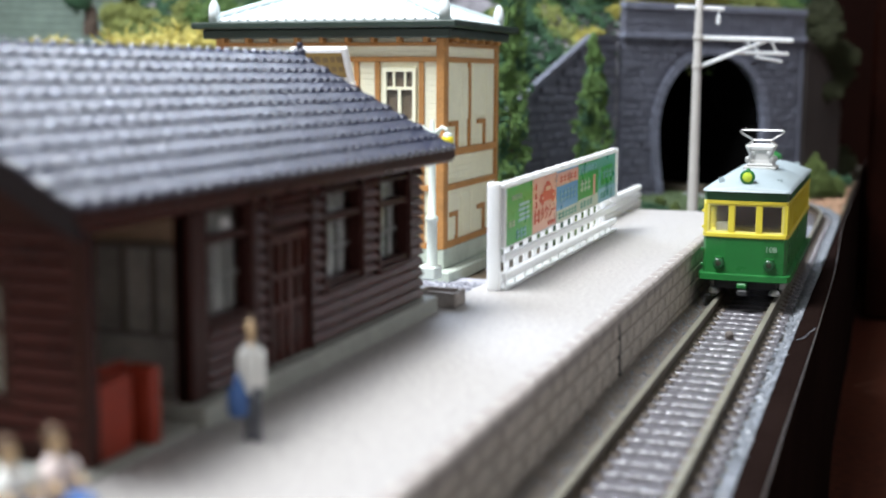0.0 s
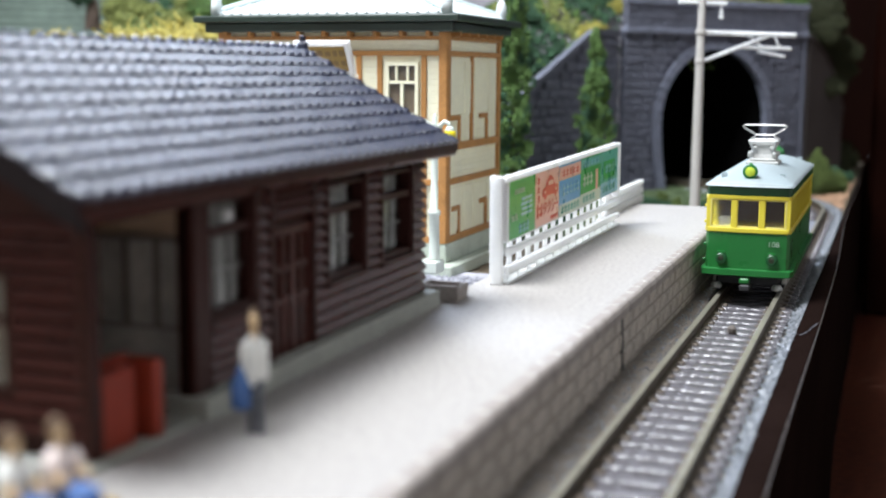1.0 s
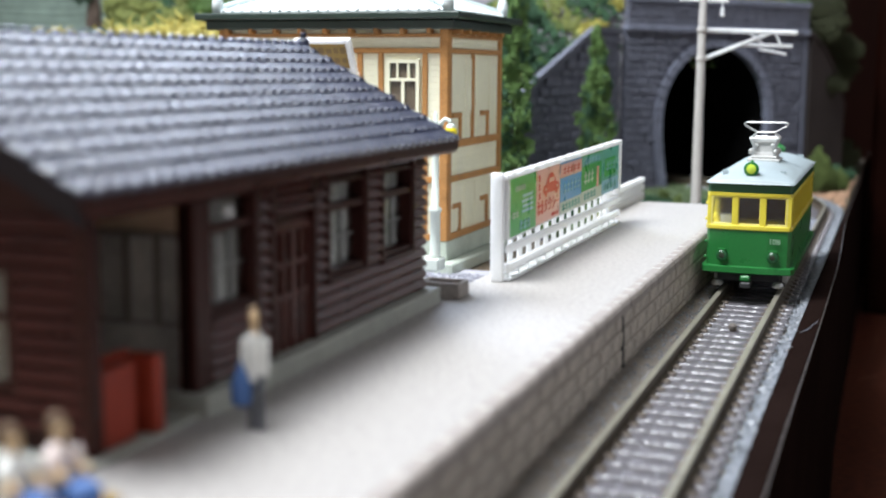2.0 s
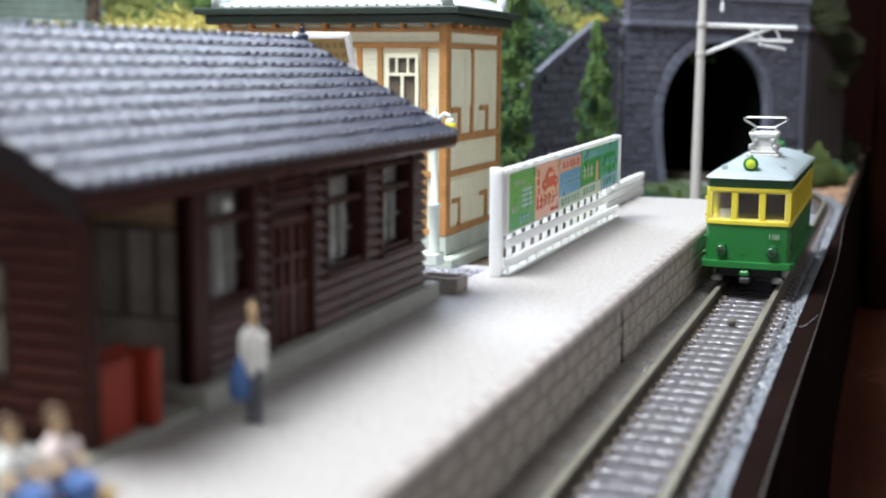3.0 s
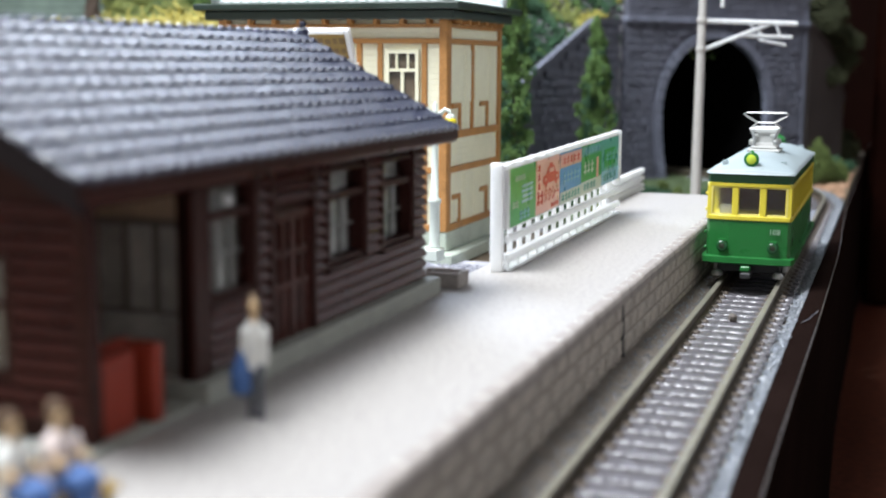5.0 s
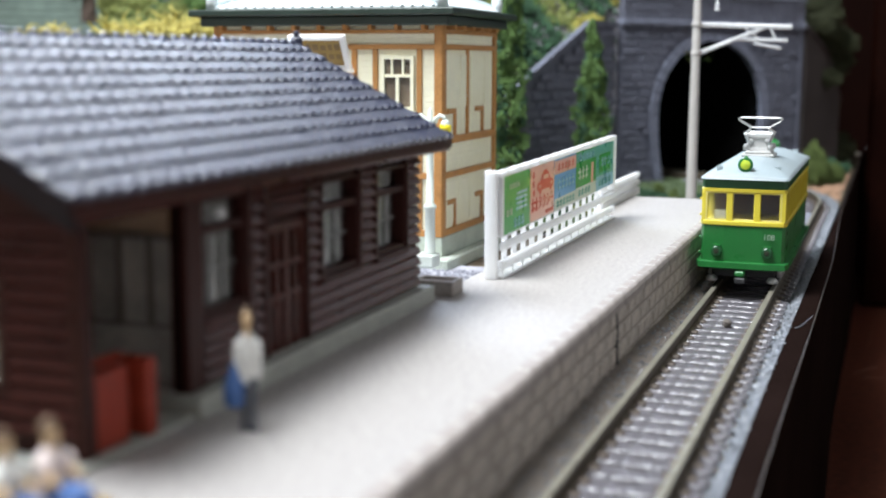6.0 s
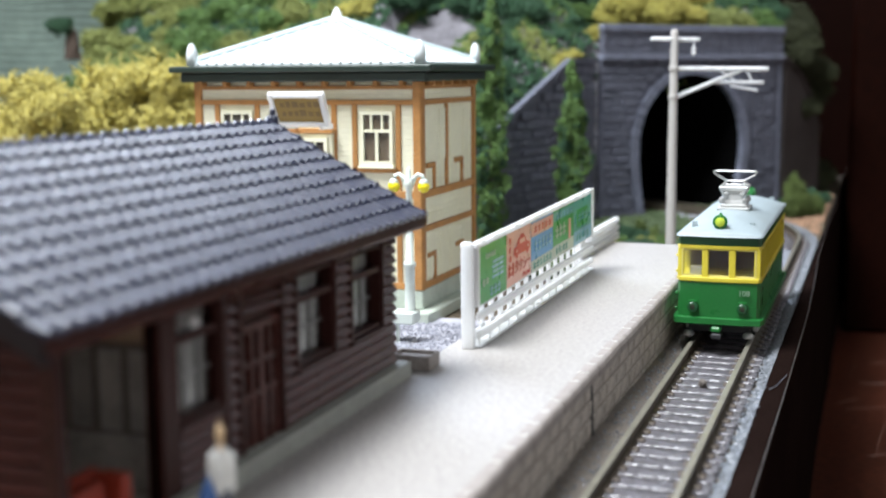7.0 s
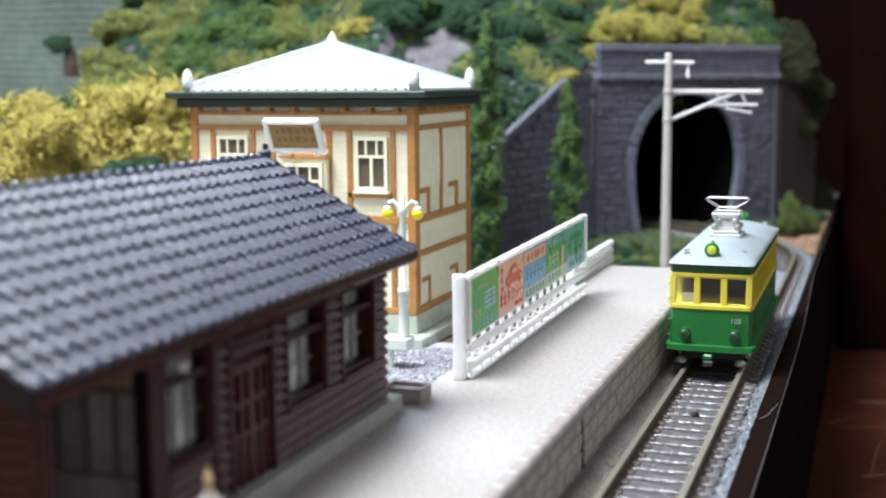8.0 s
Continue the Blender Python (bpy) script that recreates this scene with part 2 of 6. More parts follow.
def sheet(name, fn, nu, nv, m, parent=None, skip=None):
    """A surface from fn(u, v) with u and v from 0 to 1."""
    vs = [tuple(S * c for c in fn(i / nu, j / nv)) for j in range(nv + 1) for i in range(nu + 1)]
    fs = [(j * (nu + 1) + i, j * (nu + 1) + i + 1, (j + 1) * (nu + 1) + i + 1, (j + 1) * (nu + 1) + i) for j in range(nv) for i in range(nu)]
    if skip:
        fs = [f for f in fs if not skip([vs[i][2] for i in f])]
    me = bpy.data.meshes.new(name)
    me.from_pydata(vs, [], fs)
    me.polygons.foreach_set("use_smooth", [True] * len(fs))
    me.materials.append(m)
    ob = new(name, me)
    if parent:
        ob.parent = parent
    return ob


def letters(text, size, m, parent, at, turn, name="lettering"):
    """Flat raised letters made with the built-in font, as a mesh."""
    cu = bpy.data.curves.new(name, "FONT")
    cu.body, cu.size, cu.extrude, cu.align_x, cu.align_y = text, size * S, 0.00002, "CENTER", "CENTER"
    tmp = bpy.data.objects.new(name, cu)
    scene.collection.objects.link(tmp)
    me = bpy.data.meshes.new_from_object(tmp.evaluated_get(bpy.context.evaluated_depsgraph_get()))
    bpy.data.objects.remove(tmp)
    me.materials.clear()
    me.materials.append(m)
    ob = new(name, me)
    ob.parent = parent
    ob.matrix_basis = pose(at[0] * S, at[1] * S, at[2] * S, *turn)
    return ob


LEAF_OC = mat("ochre_foam", (0.38, 0.345, 0.085), 0.95, var=0.45, island=0.9, fine=4000)
PLATE = mat("grey_track_plate", (0.26, 0.27, 0.31), 0.5, var=0.2, bump=0.3)
WORN = mat("worn_edge_highlight", (0.08, 0.065, 0.06), 0.7, var=0.6, scale=120)
ROADG = mat("blue_grey_gravel", (0.33, 0.335, 0.385), 0.7, var=0.5, island=1.0)

INFRAME = mat("worn_inner_frame", (0.17, 0.15, 0.13), 0.6, var=0.3)
GLAZBAR = mat("grey_glazing_bar", (0.20, 0.20, 0.195), 0.5, var=0.2)
BEDSIDE = mat("brown_grey_roadside", (0.17, 0.145, 0.125), 0.85, var=0.4, scale=200, fine=1800, bump=1.0, deep=0.0004)

# ---- room and base ----


def setting(name, bm, m, label, category):
    return tagged(link(name, bm, m), label, category, kind="structure")


def room():
    # closed box round the layout; unseen pale walls and ceiling added to bounce light
    x0, x1, y0, y1, z0, z1 = -820, 420, -330, 1000, -60, 900
    top = setting("tabletop", boxes((x0, x1, y0, y1, z0 - 30, z0)), TABLE, "red-brown varnished wooden tabletop under the layout", "tabletop")
    rnd = random.Random(14)
    for i in range(26):
        x, y, a, n = rnd.uniform(19, 70), rnd.uniform(300, 520), rnd.uniform(-0.5, 0.5) + (0.3 if i % 3 else 1.4), rnd.uniform(8, 40)
        bm = bmesh.new()
        tube(bm, [(x + n * k * math.cos(a) + rnd.uniform(-0.6, 0.6), y + n * k * math.sin(a), z0 + 0.02) for k in (0, 0.2, 0.4, 0.6, 0.8, 1)], rnd.uniform(0.06, 0.16), 5)
        link("scratch", bm, SCRATCH, top)
    setting("ceiling", boxes((x0, x1, y0, y1, z1, z1 + 20)), ROOMW, "plain pale unseen ceiling added over the layout", "ceiling")
    setting("wall_west", boxes((x0 - 20, x0, y0, y1, z0, z1)), ROOMW, "plain grey-beige unseen wall added round the layout", "wall")
    setting("wall_east", boxes((x1, x1 + 20, y0, y1, z0, z1)), ROOMW, "plain grey-beige unseen wall added round the layout", "wall")
    setting("wall_south", boxes((x0, x1, y0 - 20, y0, z0, z1)), ROOMW, "plain grey-beige unseen wall added round the layout", "wall")
    setting("wall_north", boxes((x0, x1, y1, y1 + 20, z0, z1)), PANELW, "red-brown wooden wall with shade put into its near-black colour", "wall")
    # fine-ribbed curtain behind the left end of the hill

    def ripple(u, v):
        x, z = -690 + 560 * u, -60 + 230 * v
        return x, 640 + (0.75 + 0.25 * math.sin(x / 19 + z / 17)) * math.sin(z / 0.72 + 2.2 * math.sin(x / 34) + 1.1 * math.sin(x / 13)) + 4 * math.sin(x / 37 + z / 60), z
    tagged(sheet("curtain", ripple, 130, 420, CURT), "grey-green ribbed fabric hanging behind the hill", "curtain")
    # cabinet face gets its shade from the near-black panel colour
    p = thing("cabinet", "red-brown wooden cabinet standing behind the layout, coloured near-black for shade", "cabinet", (200, 530, -60))
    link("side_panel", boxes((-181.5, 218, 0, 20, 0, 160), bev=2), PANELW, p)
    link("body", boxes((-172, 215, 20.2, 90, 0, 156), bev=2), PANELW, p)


def board():
    t = thing("layout_board", "dark varnished wooden base board of the layout", "base board", (0, 0, 0))
    link("deck", boxes((-400, 14.2, -140, 620, -60, -2.2)), SOIL, t)
    # side board: raised dark edge beside the track, bowed outwards at the far end
    bm = bmesh.new()
    rows = []
    pts = []
    for y in range(-140, 641, 20):
        k = min(1.0, max(0.0, (y - 235) / 125))
        x = 14.6 + 1.1 * k + 0.12 * math.sin(y / 31)
        wide = 3.3 - 2.7 * k * k * (3 - 2 * k) + 0.1 * math.sin(y / 23)
        pts.append((x + wide, y))
        rows.append([bm.verts.new((q, y, z)) for q, z in ((x, -59), (x, 0.2), (x + 0.15, 0.45), (x + wide - 0.25, 0.8), (x + wide, 0.6), (x + wide + 0.15, 0.2), (x + wide + 0.5, -59))])
    for a, b in zip(rows, rows[1:]):
        for i in range(len(a) - 1):
            bm.faces.new((a[i], a[i + 1], b[i + 1], b[i]))
    bm.faces.new(rows[0])
    bm.faces.new(rows[-1][::-1])
    link("edge_strip", bm, WOODDK, t, "dark varnished edge strip with a pale highlight painted along its worn corner")
    # thin pale tube paints the highlight on the worn corner
    bm = bmesh.new()
    tube(bm, [(x - 0.08, y, 0.68) for x, y in pts], 0.07, 5)
    link("worn_corner_highlight", bm, WORN, t)


room()
board()

# ---- ground ----
FOOT = ((-420, 300, 6), (-128, 290, 12), (-91, 316, 26), (-82, 346, 36), (-69, 404, 53), (-62, 422, 63), (-4, 494, 63), (8, 548, 30), (14.5, 590, 6))


def foot(x):
    """Where the hill begins at x, and how high its foot wall is there."""
    for (x0, y0, t0), (x1, y1, t1) in zip(FOOT, FOOT[1:]):
        if x0 <= x <= x1:
            k = (x - x0) / (x1 - x0)
            return y0 + k * (y1 - y0), t0 + k * (t1 - t0)
    return 900.0, 0.0


def hill(x, y):
    yf, top = foot(x)
    d = y - yf
    if d < 0:
        return -2.0
    side = min(1.0, max(0.0, (11 - x - 0.14 * max(0, y - 490)) / 20))
    fall = side * min(1.0, max(0.0, (x + 262 + 0.33 * max(0, y - 335)) / 45))
    rough = 7 * noise.noise((x / 22, y / 22, 0)) + 3 * noise.noise((x / 8, y / 8, 3))
    return -2.0 + fall * min(112.0, top * min(1, d / 14) + (0.62 if x < -130 else 0.5) * max(0, d - 10)) + rough * min(1, d / 25)


def ground():
    def top(u, v):
        x, y = -400 + 414 * u, -140 + 426 * v
        return x, y, -1.6 + 0.35 * noise.noise((x / 9, y / 9, 1))
    tagged(sheet("ground", top, 60, 80, SOIL), "brown soil and scatter on the layout board", "ground", kind="structure")

    def far(u, v):
        x, y = -400 + 404 * u, 286 + 334 * v
        u, v = 0.616 * (x + 34.8) + 0.788 * (y - 441), -0.788 * (x + 34.8) + 0.616 * (y - 441)
        if abs(u - 2) < 31 and 0.5 < v < 90:
            return x, y, max(58.0, hill(x, y))
        return x, y, (-1.6 + 0.5 * noise.noise((x / 9, y / 9, 1)) if hill(x, y) < -1 else hill(x, y))

    def cut(zs):
        return min(zs) < 5 * S and max(zs) > 45 * S
    tagged(sheet("hillside", far, 190, 150, ROCK, skip=cut), "grey-violet plaster rock hillside under foliage", "hillside", kind="structure")
    tagged(link("road", boxes((-125, -29, 146, 232, -2, -0.8)), PAVE), "grey road surface between platform and house", "road", kind="structure")


ground()

# ---- track ----
R0, Y0, XC = 103.0, 358.0, 4.8


def on_track(s, off=0.0):
    """Place and heading at s millimetres along the line, off to its right."""
    if s < Y0:
        return XC + off, s, 0.0
    a = (s - Y0) / R0
    return XC - R0 + (R0 + off) * math.cos(a), Y0 + (R0 + off) * math.sin(a), a


def verge_top(x, y):
    """Height of the strip beside the platform: heaped against the wall, lower towards the far end."""
    k = min(1.0, max(0.0, (y - 175) / 110))
    return (1.1 - 2.1 * k) - 0.16 * (x + 5.0) + 0.10 * noise.noise((x / 1.3, y / 1.6, 4)) + 0.05 * noise.noise((x * 2.5, y * 2.5, 1))


def railway():
    t = thing("railway_track", "single weathered model railway track with brown rails", "track")
    stops = [-130 + 10 * i for i in range(49)] + [Y0 + 3 + 4 * i for i in range(34)]
    prof = ((-0.85, -0.55), (0.85, -0.55), (0.85, -0.30), (0.28, -0.15), (0.28, 0.75), (0.42, 0.90), (0.42, 1.28), (-0.42, 1.28), (-0.42, 0.90), (-0.28, 0.75), (-0.28, -0.15), (-0.85, -0.30))
    head = ((-0.43, 1.27), (0.43, 1.27), (0.43, 1.37), (0.32, 1.45), (-0.32, 1.45), (-0.43, 1.37))
    for off in (-5.1, 4.8):
        rail = None
        for name, shape, m in (("rail", prof, RAIL), ("rail_head", head, RAILTOP)):
            bm = bmesh.new()
            rings = [[bm.verts.new((*on_track(q, off + dx)[:2], z)) for dx, z in shape] for q in stops]
            for a, b in zip(rings, rings[1:]):
                for i in range(len(shape)):
                    k = (i + 1) % len(shape)
                    bm.faces.new((a[i], b[i], b[k], a[k]))
            ob = link(name, bm, m, rail or t)
            rail = rail or ob
    first = link("sleeper", boxes((-6.2, 7.6, -1.6, 1.6, -1.5, -0.55), bev=0.2), SLEEPER, t)
    bm = bmesh.new()
    for dx in (-1.15, 1.15):
        box(bm, dx - 0.55, dx + 0.55, -0.75, 0.75, -0.7, -0.2, bev=0.18)
    box(bm, -0.95, 0.95, -0.45, 0.45, -0.6, -0.12, bev=0.1)
    chair = link("rail_chair", bm, CHAIR, t)
    for i in range(130):
        s = -118 + 4.25 * i
        ob = first if i == 0 else new("sleeper", first.data)
        ob.parent = t
        x, y, a = on_track(s)
        m = pose(x * S, y * S, 0.02 * S * (i % 3), 0, 0, math.degrees(a) + 0.6 * math.sin(i * 2.7))
        ob.matrix_basis = m
        for off in (-5.1, 4.8):
            c = chair if i == 0 and off < 0 else new("rail_chair", chair.data)
            c.parent = t
            c.matrix_basis = m @ Matrix.Translation((off * S, 0, 0))
    bm = bmesh.new()
    for s0, s1 in zip(stops, stops[1:]):
        q = [bm.verts.new((*on_track(s, o)[:2], z)) for s, o, z in ((s0, -9.6, -1.25), (s0, -6.4, -1.1), (s0, -5.6, -1.4), (s0, 9.4, -1.4), (s1, 9.4, -1.4), (s1, -5.6, -1.4), (s1, -6.4, -1.1), (s1, -9.6, -1.25))]
        for a, b in ((0, 7), (1, 6), (2, 5)):
            bm.faces.new((q[a], q[a + 1], q[b - 1], q[b]))
    tagged(sheet("verge", lambda u, v: (-5.0 + 4.0 * u, -130 + 440 * v, verge_top(-5.0 + 4.0 * u, -130 + 440 * v)), 10, 330, BEDSIDE), "brown-grey strip between platform wall and track", "verge", kind="structure")
    link("flat_plate", boxes((0.7, 8.9, 301, 344, -0.6, 0.15), bev=0.15), PLATE, t, "smooth grey plate between the rails")
    tagged(link("trackbed", bm, BALLAST), "dark grey-brown ballast bed under the track", "trackbed", kind="structure")


railway()


def pebbles(name, label, category, m, spots, size, seed):
    """Loose scatter: many small uneven stones in one mesh."""
    rnd = random.Random(seed)
    vs, fs = [], []
    for x, y, z in spots:
        r = size * rnd.uniform(0.55, 1.25)
        k = len(vs)
        turn = Euler((rnd.uniform(0, 6), rnd.uniform(0, 6), rnd.uniform(0, 6))).to_matrix()
        for p in ((1, 0, 0), (-1, 0, 0), (0, 1, 0), (0, -1, 0), (0, 0, 0.8), (0, 0, -0.8)):
            q = turn @ (Vector(p) * r * rnd.uniform(0.7, 1.2))
            vs.append((S * (x + q.x), S * (y + q.y), S * (z + q.z)))
        fs += [(k + a, k + b, k + c) for a, b, c in ((0, 2, 4), (2, 1, 4), (1, 3, 4), (3, 0, 4), (2, 0, 5), (1, 2, 5), (3, 1, 5), (0, 3, 5))]
    me = bpy.data.meshes.new(name)
    me.from_pydata(vs, [], fs)
    me.materials.append(m)
    return tagged(new(name, me), label, category, kind="stuff")


def shoulder():
    rnd = random.Random(3)
    spots = []
    for i in range(13000):
        s = rnd.uniform(-120, 420)
        o = 7.4 + 2.5 * rnd.random() ** 0.6
        if o < 8.2 and abs((s + 118) % 4.25 - 2.1) > 0.9:
            continue
        x, y, a = on_track(s, o)
        spots.append((x, y, -1.2 + 1.15 * max(0, (o - 7.4) / 2.5) + rnd.uniform(0, 0.35)))
    pebbles("gravel", "glossy grey gravel heaped along the track's outer edge", "gravel", GRAVEL, spots, 0.34, 5)
    spots = []
    for i in range(2600):
        s, o = rnd.uniform(-120, 430), -5.7 - 3.2 * rnd.random() ** 2.6
        x, y, a = on_track(s, o)
        spots.append((x, y, verge_top(x, y) + 0.06 if y < 308 else -1.05))
    for i in range(900):
        s, o = rnd.uniform(300, 430), -rnd.uniform(7.5, 13) * (1 if rnd.random() < 0.8 else -1)
        x, y, a = on_track(s, o)
        if x < 14.0:
            spots.append((x, y, -1.1 + rnd.uniform(0, 0.4)))
    pebbles("ballast_stones", "fine grey-brown ballast stones beside the rails", "ballast", GRAVEL, spots, 0.26, 6)
    spots = []
    for i in range(1500):
        x, y, a = on_track(rnd.uniform(352, 450), -rnd.uniform(6.3, 12))
        spots.append((x, y, -1.2 + rnd.uniform(0, 0.8)))
    pebbles("pale_ballast", "pale grey loose ballast at the tunnel mouth", "ballast", ROADG, spots, 0.6, 15)
    spots = [(rnd.uniform(-66, -29), rnd.uniform(150, 226), -0.75) for i in range(5200)]
    pebbles("road_gravel", "fine blue-grey gravel strewn over the road", "gravel", ROADG, spots, 0.42, 12)
    sand, turf = [], []
    for i in range(9000):
        x, y = rnd.uniform(-75, 13.8), rnd.uniform(288, 520)
        if hill(x, y) > -1 or any(abs(x - on_track(s)[0]) < 9.5 and abs(y - on_track(s)[1]) < 9.5 for s in range(280, 440, 9)):
            continue
        (sand if noise.noise((x / 14, y / 14, 7)) + 0.045 * (x + 17) - 0.012 * max(0, y - 400) + rnd.uniform(-0.3, 0.4) > 0 else turf).append((x, y, -1.3 + rnd.uniform(0, 0.6)))
    pebbles("sand_scatter", "orange-brown scatter on the ground by the tunnel", "scatter", SAND, sand, 0.75, 8)
    pebbles("turf_scatter", "green scatter on the ground by the tunnel", "scatter", TURF, turf, 1.1, 9)


shoulder()

# ---- platform ----
PX, PEND = -4.75, 277.0


def platform():
    t = thing("station_platform", "grey model platform with stone-block side wall and pale top", "platform")
    bm = bmesh.new()
    prism(bm, ((-30.2, 9.0), (PX - 1.7, 9.0), (PX - 1.7, 10.0), (-30.2, 10.0)), -120, 145.6)
    prism(bm, ((-28.0, 9.0), (PX - 1.7, 9.0), (PX - 1.7, 10.0), (-28.0, 10.0)), 145.6, PEND)
    link("deck", bm, PLATTOP, t)
    bm = bmesh.new()
    prism(bm, ((-27.8, -1.9), (PX - 0.18, -1.9), (PX - 0.38, 9.0), (-27.8, 9.0)), -120, 153.6)
    link("core", bm, JOINT, t)
    bm = bmesh.new()
    vs = prism(bm, ((-27.8, -1.9), (PX - 0.18, -1.9), (PX - 0.38, 9.0), (-27.8, 9.0)), 153.7, PEND - 0.5)
    for v in vs:
        if v.co.y > 200 and v.co.z < 0:
            v.co.y += 9
    link("core", bm, JOINT, t)
    # coping stones along the edge
    bm = bmesh.new()
    prism(bm, ((-1.72, 8.35), (0.1, 8.35), (0.12, 9.3), (-0.12, 9.8), (-0.5, 10.0), (-1.72, 10.0)), 0.01, 4.94)
    first = link("coping_stone", bm, PLATEDGE, t)
    n = 0
    y = -120.0
    while y + 4.95 < PEND + 0.5:
        ob = first if n == 0 else new("coping_stone", first.data)
        ob.parent = t
        ob.matrix_basis = pose((PX + 0.05 * math.sin(n * 1.7)) * S, y * S, 0.03 * math.sin(n * 2.3) * S)
        # white sliver paints the coping's edge highlight at this joint
        bmk = boxes((PX - 1.75, PX - 0.45, y + 4.82, y + 5.02, 10.0, 10.04))
        if 60 < y < 260 and n % 7 != 3:
            link("joint_highlight", bmk, COPEGLINT, t)
        else:
            bmk.free()
        n += 1
        y += 4.95
    # wall stones in running courses
    bm = bmesh.new()
    box(bm, -0.5, 0.0, 0.14, 6.66, 0.14, 2.32, bev=0.2)
    stone = link("stone", bm, STONE, t)
    bm = bmesh.new()
    box(bm, -0.5, 0.0, 0.14, 4.46, 0.14, 2.32, bev=0.2)
    short = link("stone", bm, STONE, t)
    used = set()
    for c in range(4):
        y, k = -60.0 - 4.2 * (c % 2), 0
        while y < PEND + 6 - 2 * c - 6.1:
            kind, step = (short, 4.6) if (k * 7 + c * 3) % 5 < 2 else (stone, 6.8)
            ob = kind if kind not in used else new("stone", kind.data)
            used.add(kind)
            ob.parent = t
            crack = 1.0 if y < 153.4 < y + step else 0.0
            ob.matrix_basis = pose((PX - 0.02 - 0.045 * (c + 1) + 0.14 * (3.2 - c) * 0.5 - 0.10 + 0.04 * math.sin(k * 3.1 + c) - 0.03 * crack) * S, y * S, (-1.2 + 2.42 * c) * S)
            y += step
            k += 1
    # gap between the two platform sections: a dark strip paints its shade
    bm = bmesh.new()
    left = [(153.3 + 0.45 * math.sin(i * 1.3), -1.2 + 1.12 * i) for i in range(10)]
    right = [(y + 0.7 + 0.35 * abs(math.sin(2.1 * i)), z) for i, (y, z) in enumerate(left)]
    front = [bm.verts.new((PX + 0.13 - 0.047 * z, y, z)) for y, z in left + right[::-1]]
    rear = [bm.verts.new((PX - 0.6, y, z)) for y, z in left + right[::-1]]
    bm.faces.new(front)
    for i in range(20):
        bm.faces.new((front[i], rear[i], rear[(i + 1) % 20], front[(i + 1) % 20]))
    link("section_gap_strip", bm, DARK, t, "dark strip painting the shaded gap between two platform sections")
    bm = bmesh.new()
    a = [bm.verts.new(p) for p in ((-27.9, PEND, 9.9), (PX, PEND, 9.9), (PX + 0.1, PEND + 9.5, -1.8), (-27.9, PEND + 9.5, -1.8))]
    b = [bm.verts.new((v.co.x, v.co.y - 0.6, v.co.z)) for v in a]
    bm.faces.new(a)
    bm.faces.new(b[::-1])
    for i in range(4):
        bm.faces.new((a[i], b[i], b[(i + 1) % 4], a[(i + 1) % 4]))
    link("end_wall", bm, JOINT, t)


platform()

# ---- wooden station house ----
XW, YA, YB, XR, XB = -29.0, 72.2, 142.2, -48.3, -67.6
EX, EZ, RZ_, VA, VB = -26.0, 31.0, 43.0, 68.0, 147.6
SLOPE = math.atan2(RZ_ - EZ, EX - XR)


def gable(x):
    return EZ + (RZ_ - EZ) * (1 - abs(x - XR) / (EX - XR)) - 1.0


def plank_run(parent, y0, y1, z0, z1, mesh_store):
    """Lapped boards on the platform side between two posts."""
    n = max(1, round((z1 - z0) / 1.28))
    for i in range(n):
        z = z0 + (z1 - z0) * i / n
        h = (z1 - z0) / n
        key = (round(y1 - y0, 2), round(h, 3))
        if key not in mesh_store:
            bm = bmesh.new()
            prism(bm, ((0.0, 0.1), (0.62, 0.1), (0.76, 0.22), (0.74, 0.42), (0.34, h * 0.84), (0.06, h * 0.9), (0.0, h * 0.98)), 0.03, y1 - y0 - 0.03)
            mesh_store[key] = link("plank", bm, BROWN, parent)
            ob = mesh_store[key]
        else:
            ob = new("plank", mesh_store[key].data)
            ob.parent = parent
        ob.matrix_basis = pose((XW + 0.03 * math.sin(i * 5 + y0)) * S, y0 * S, z * S)


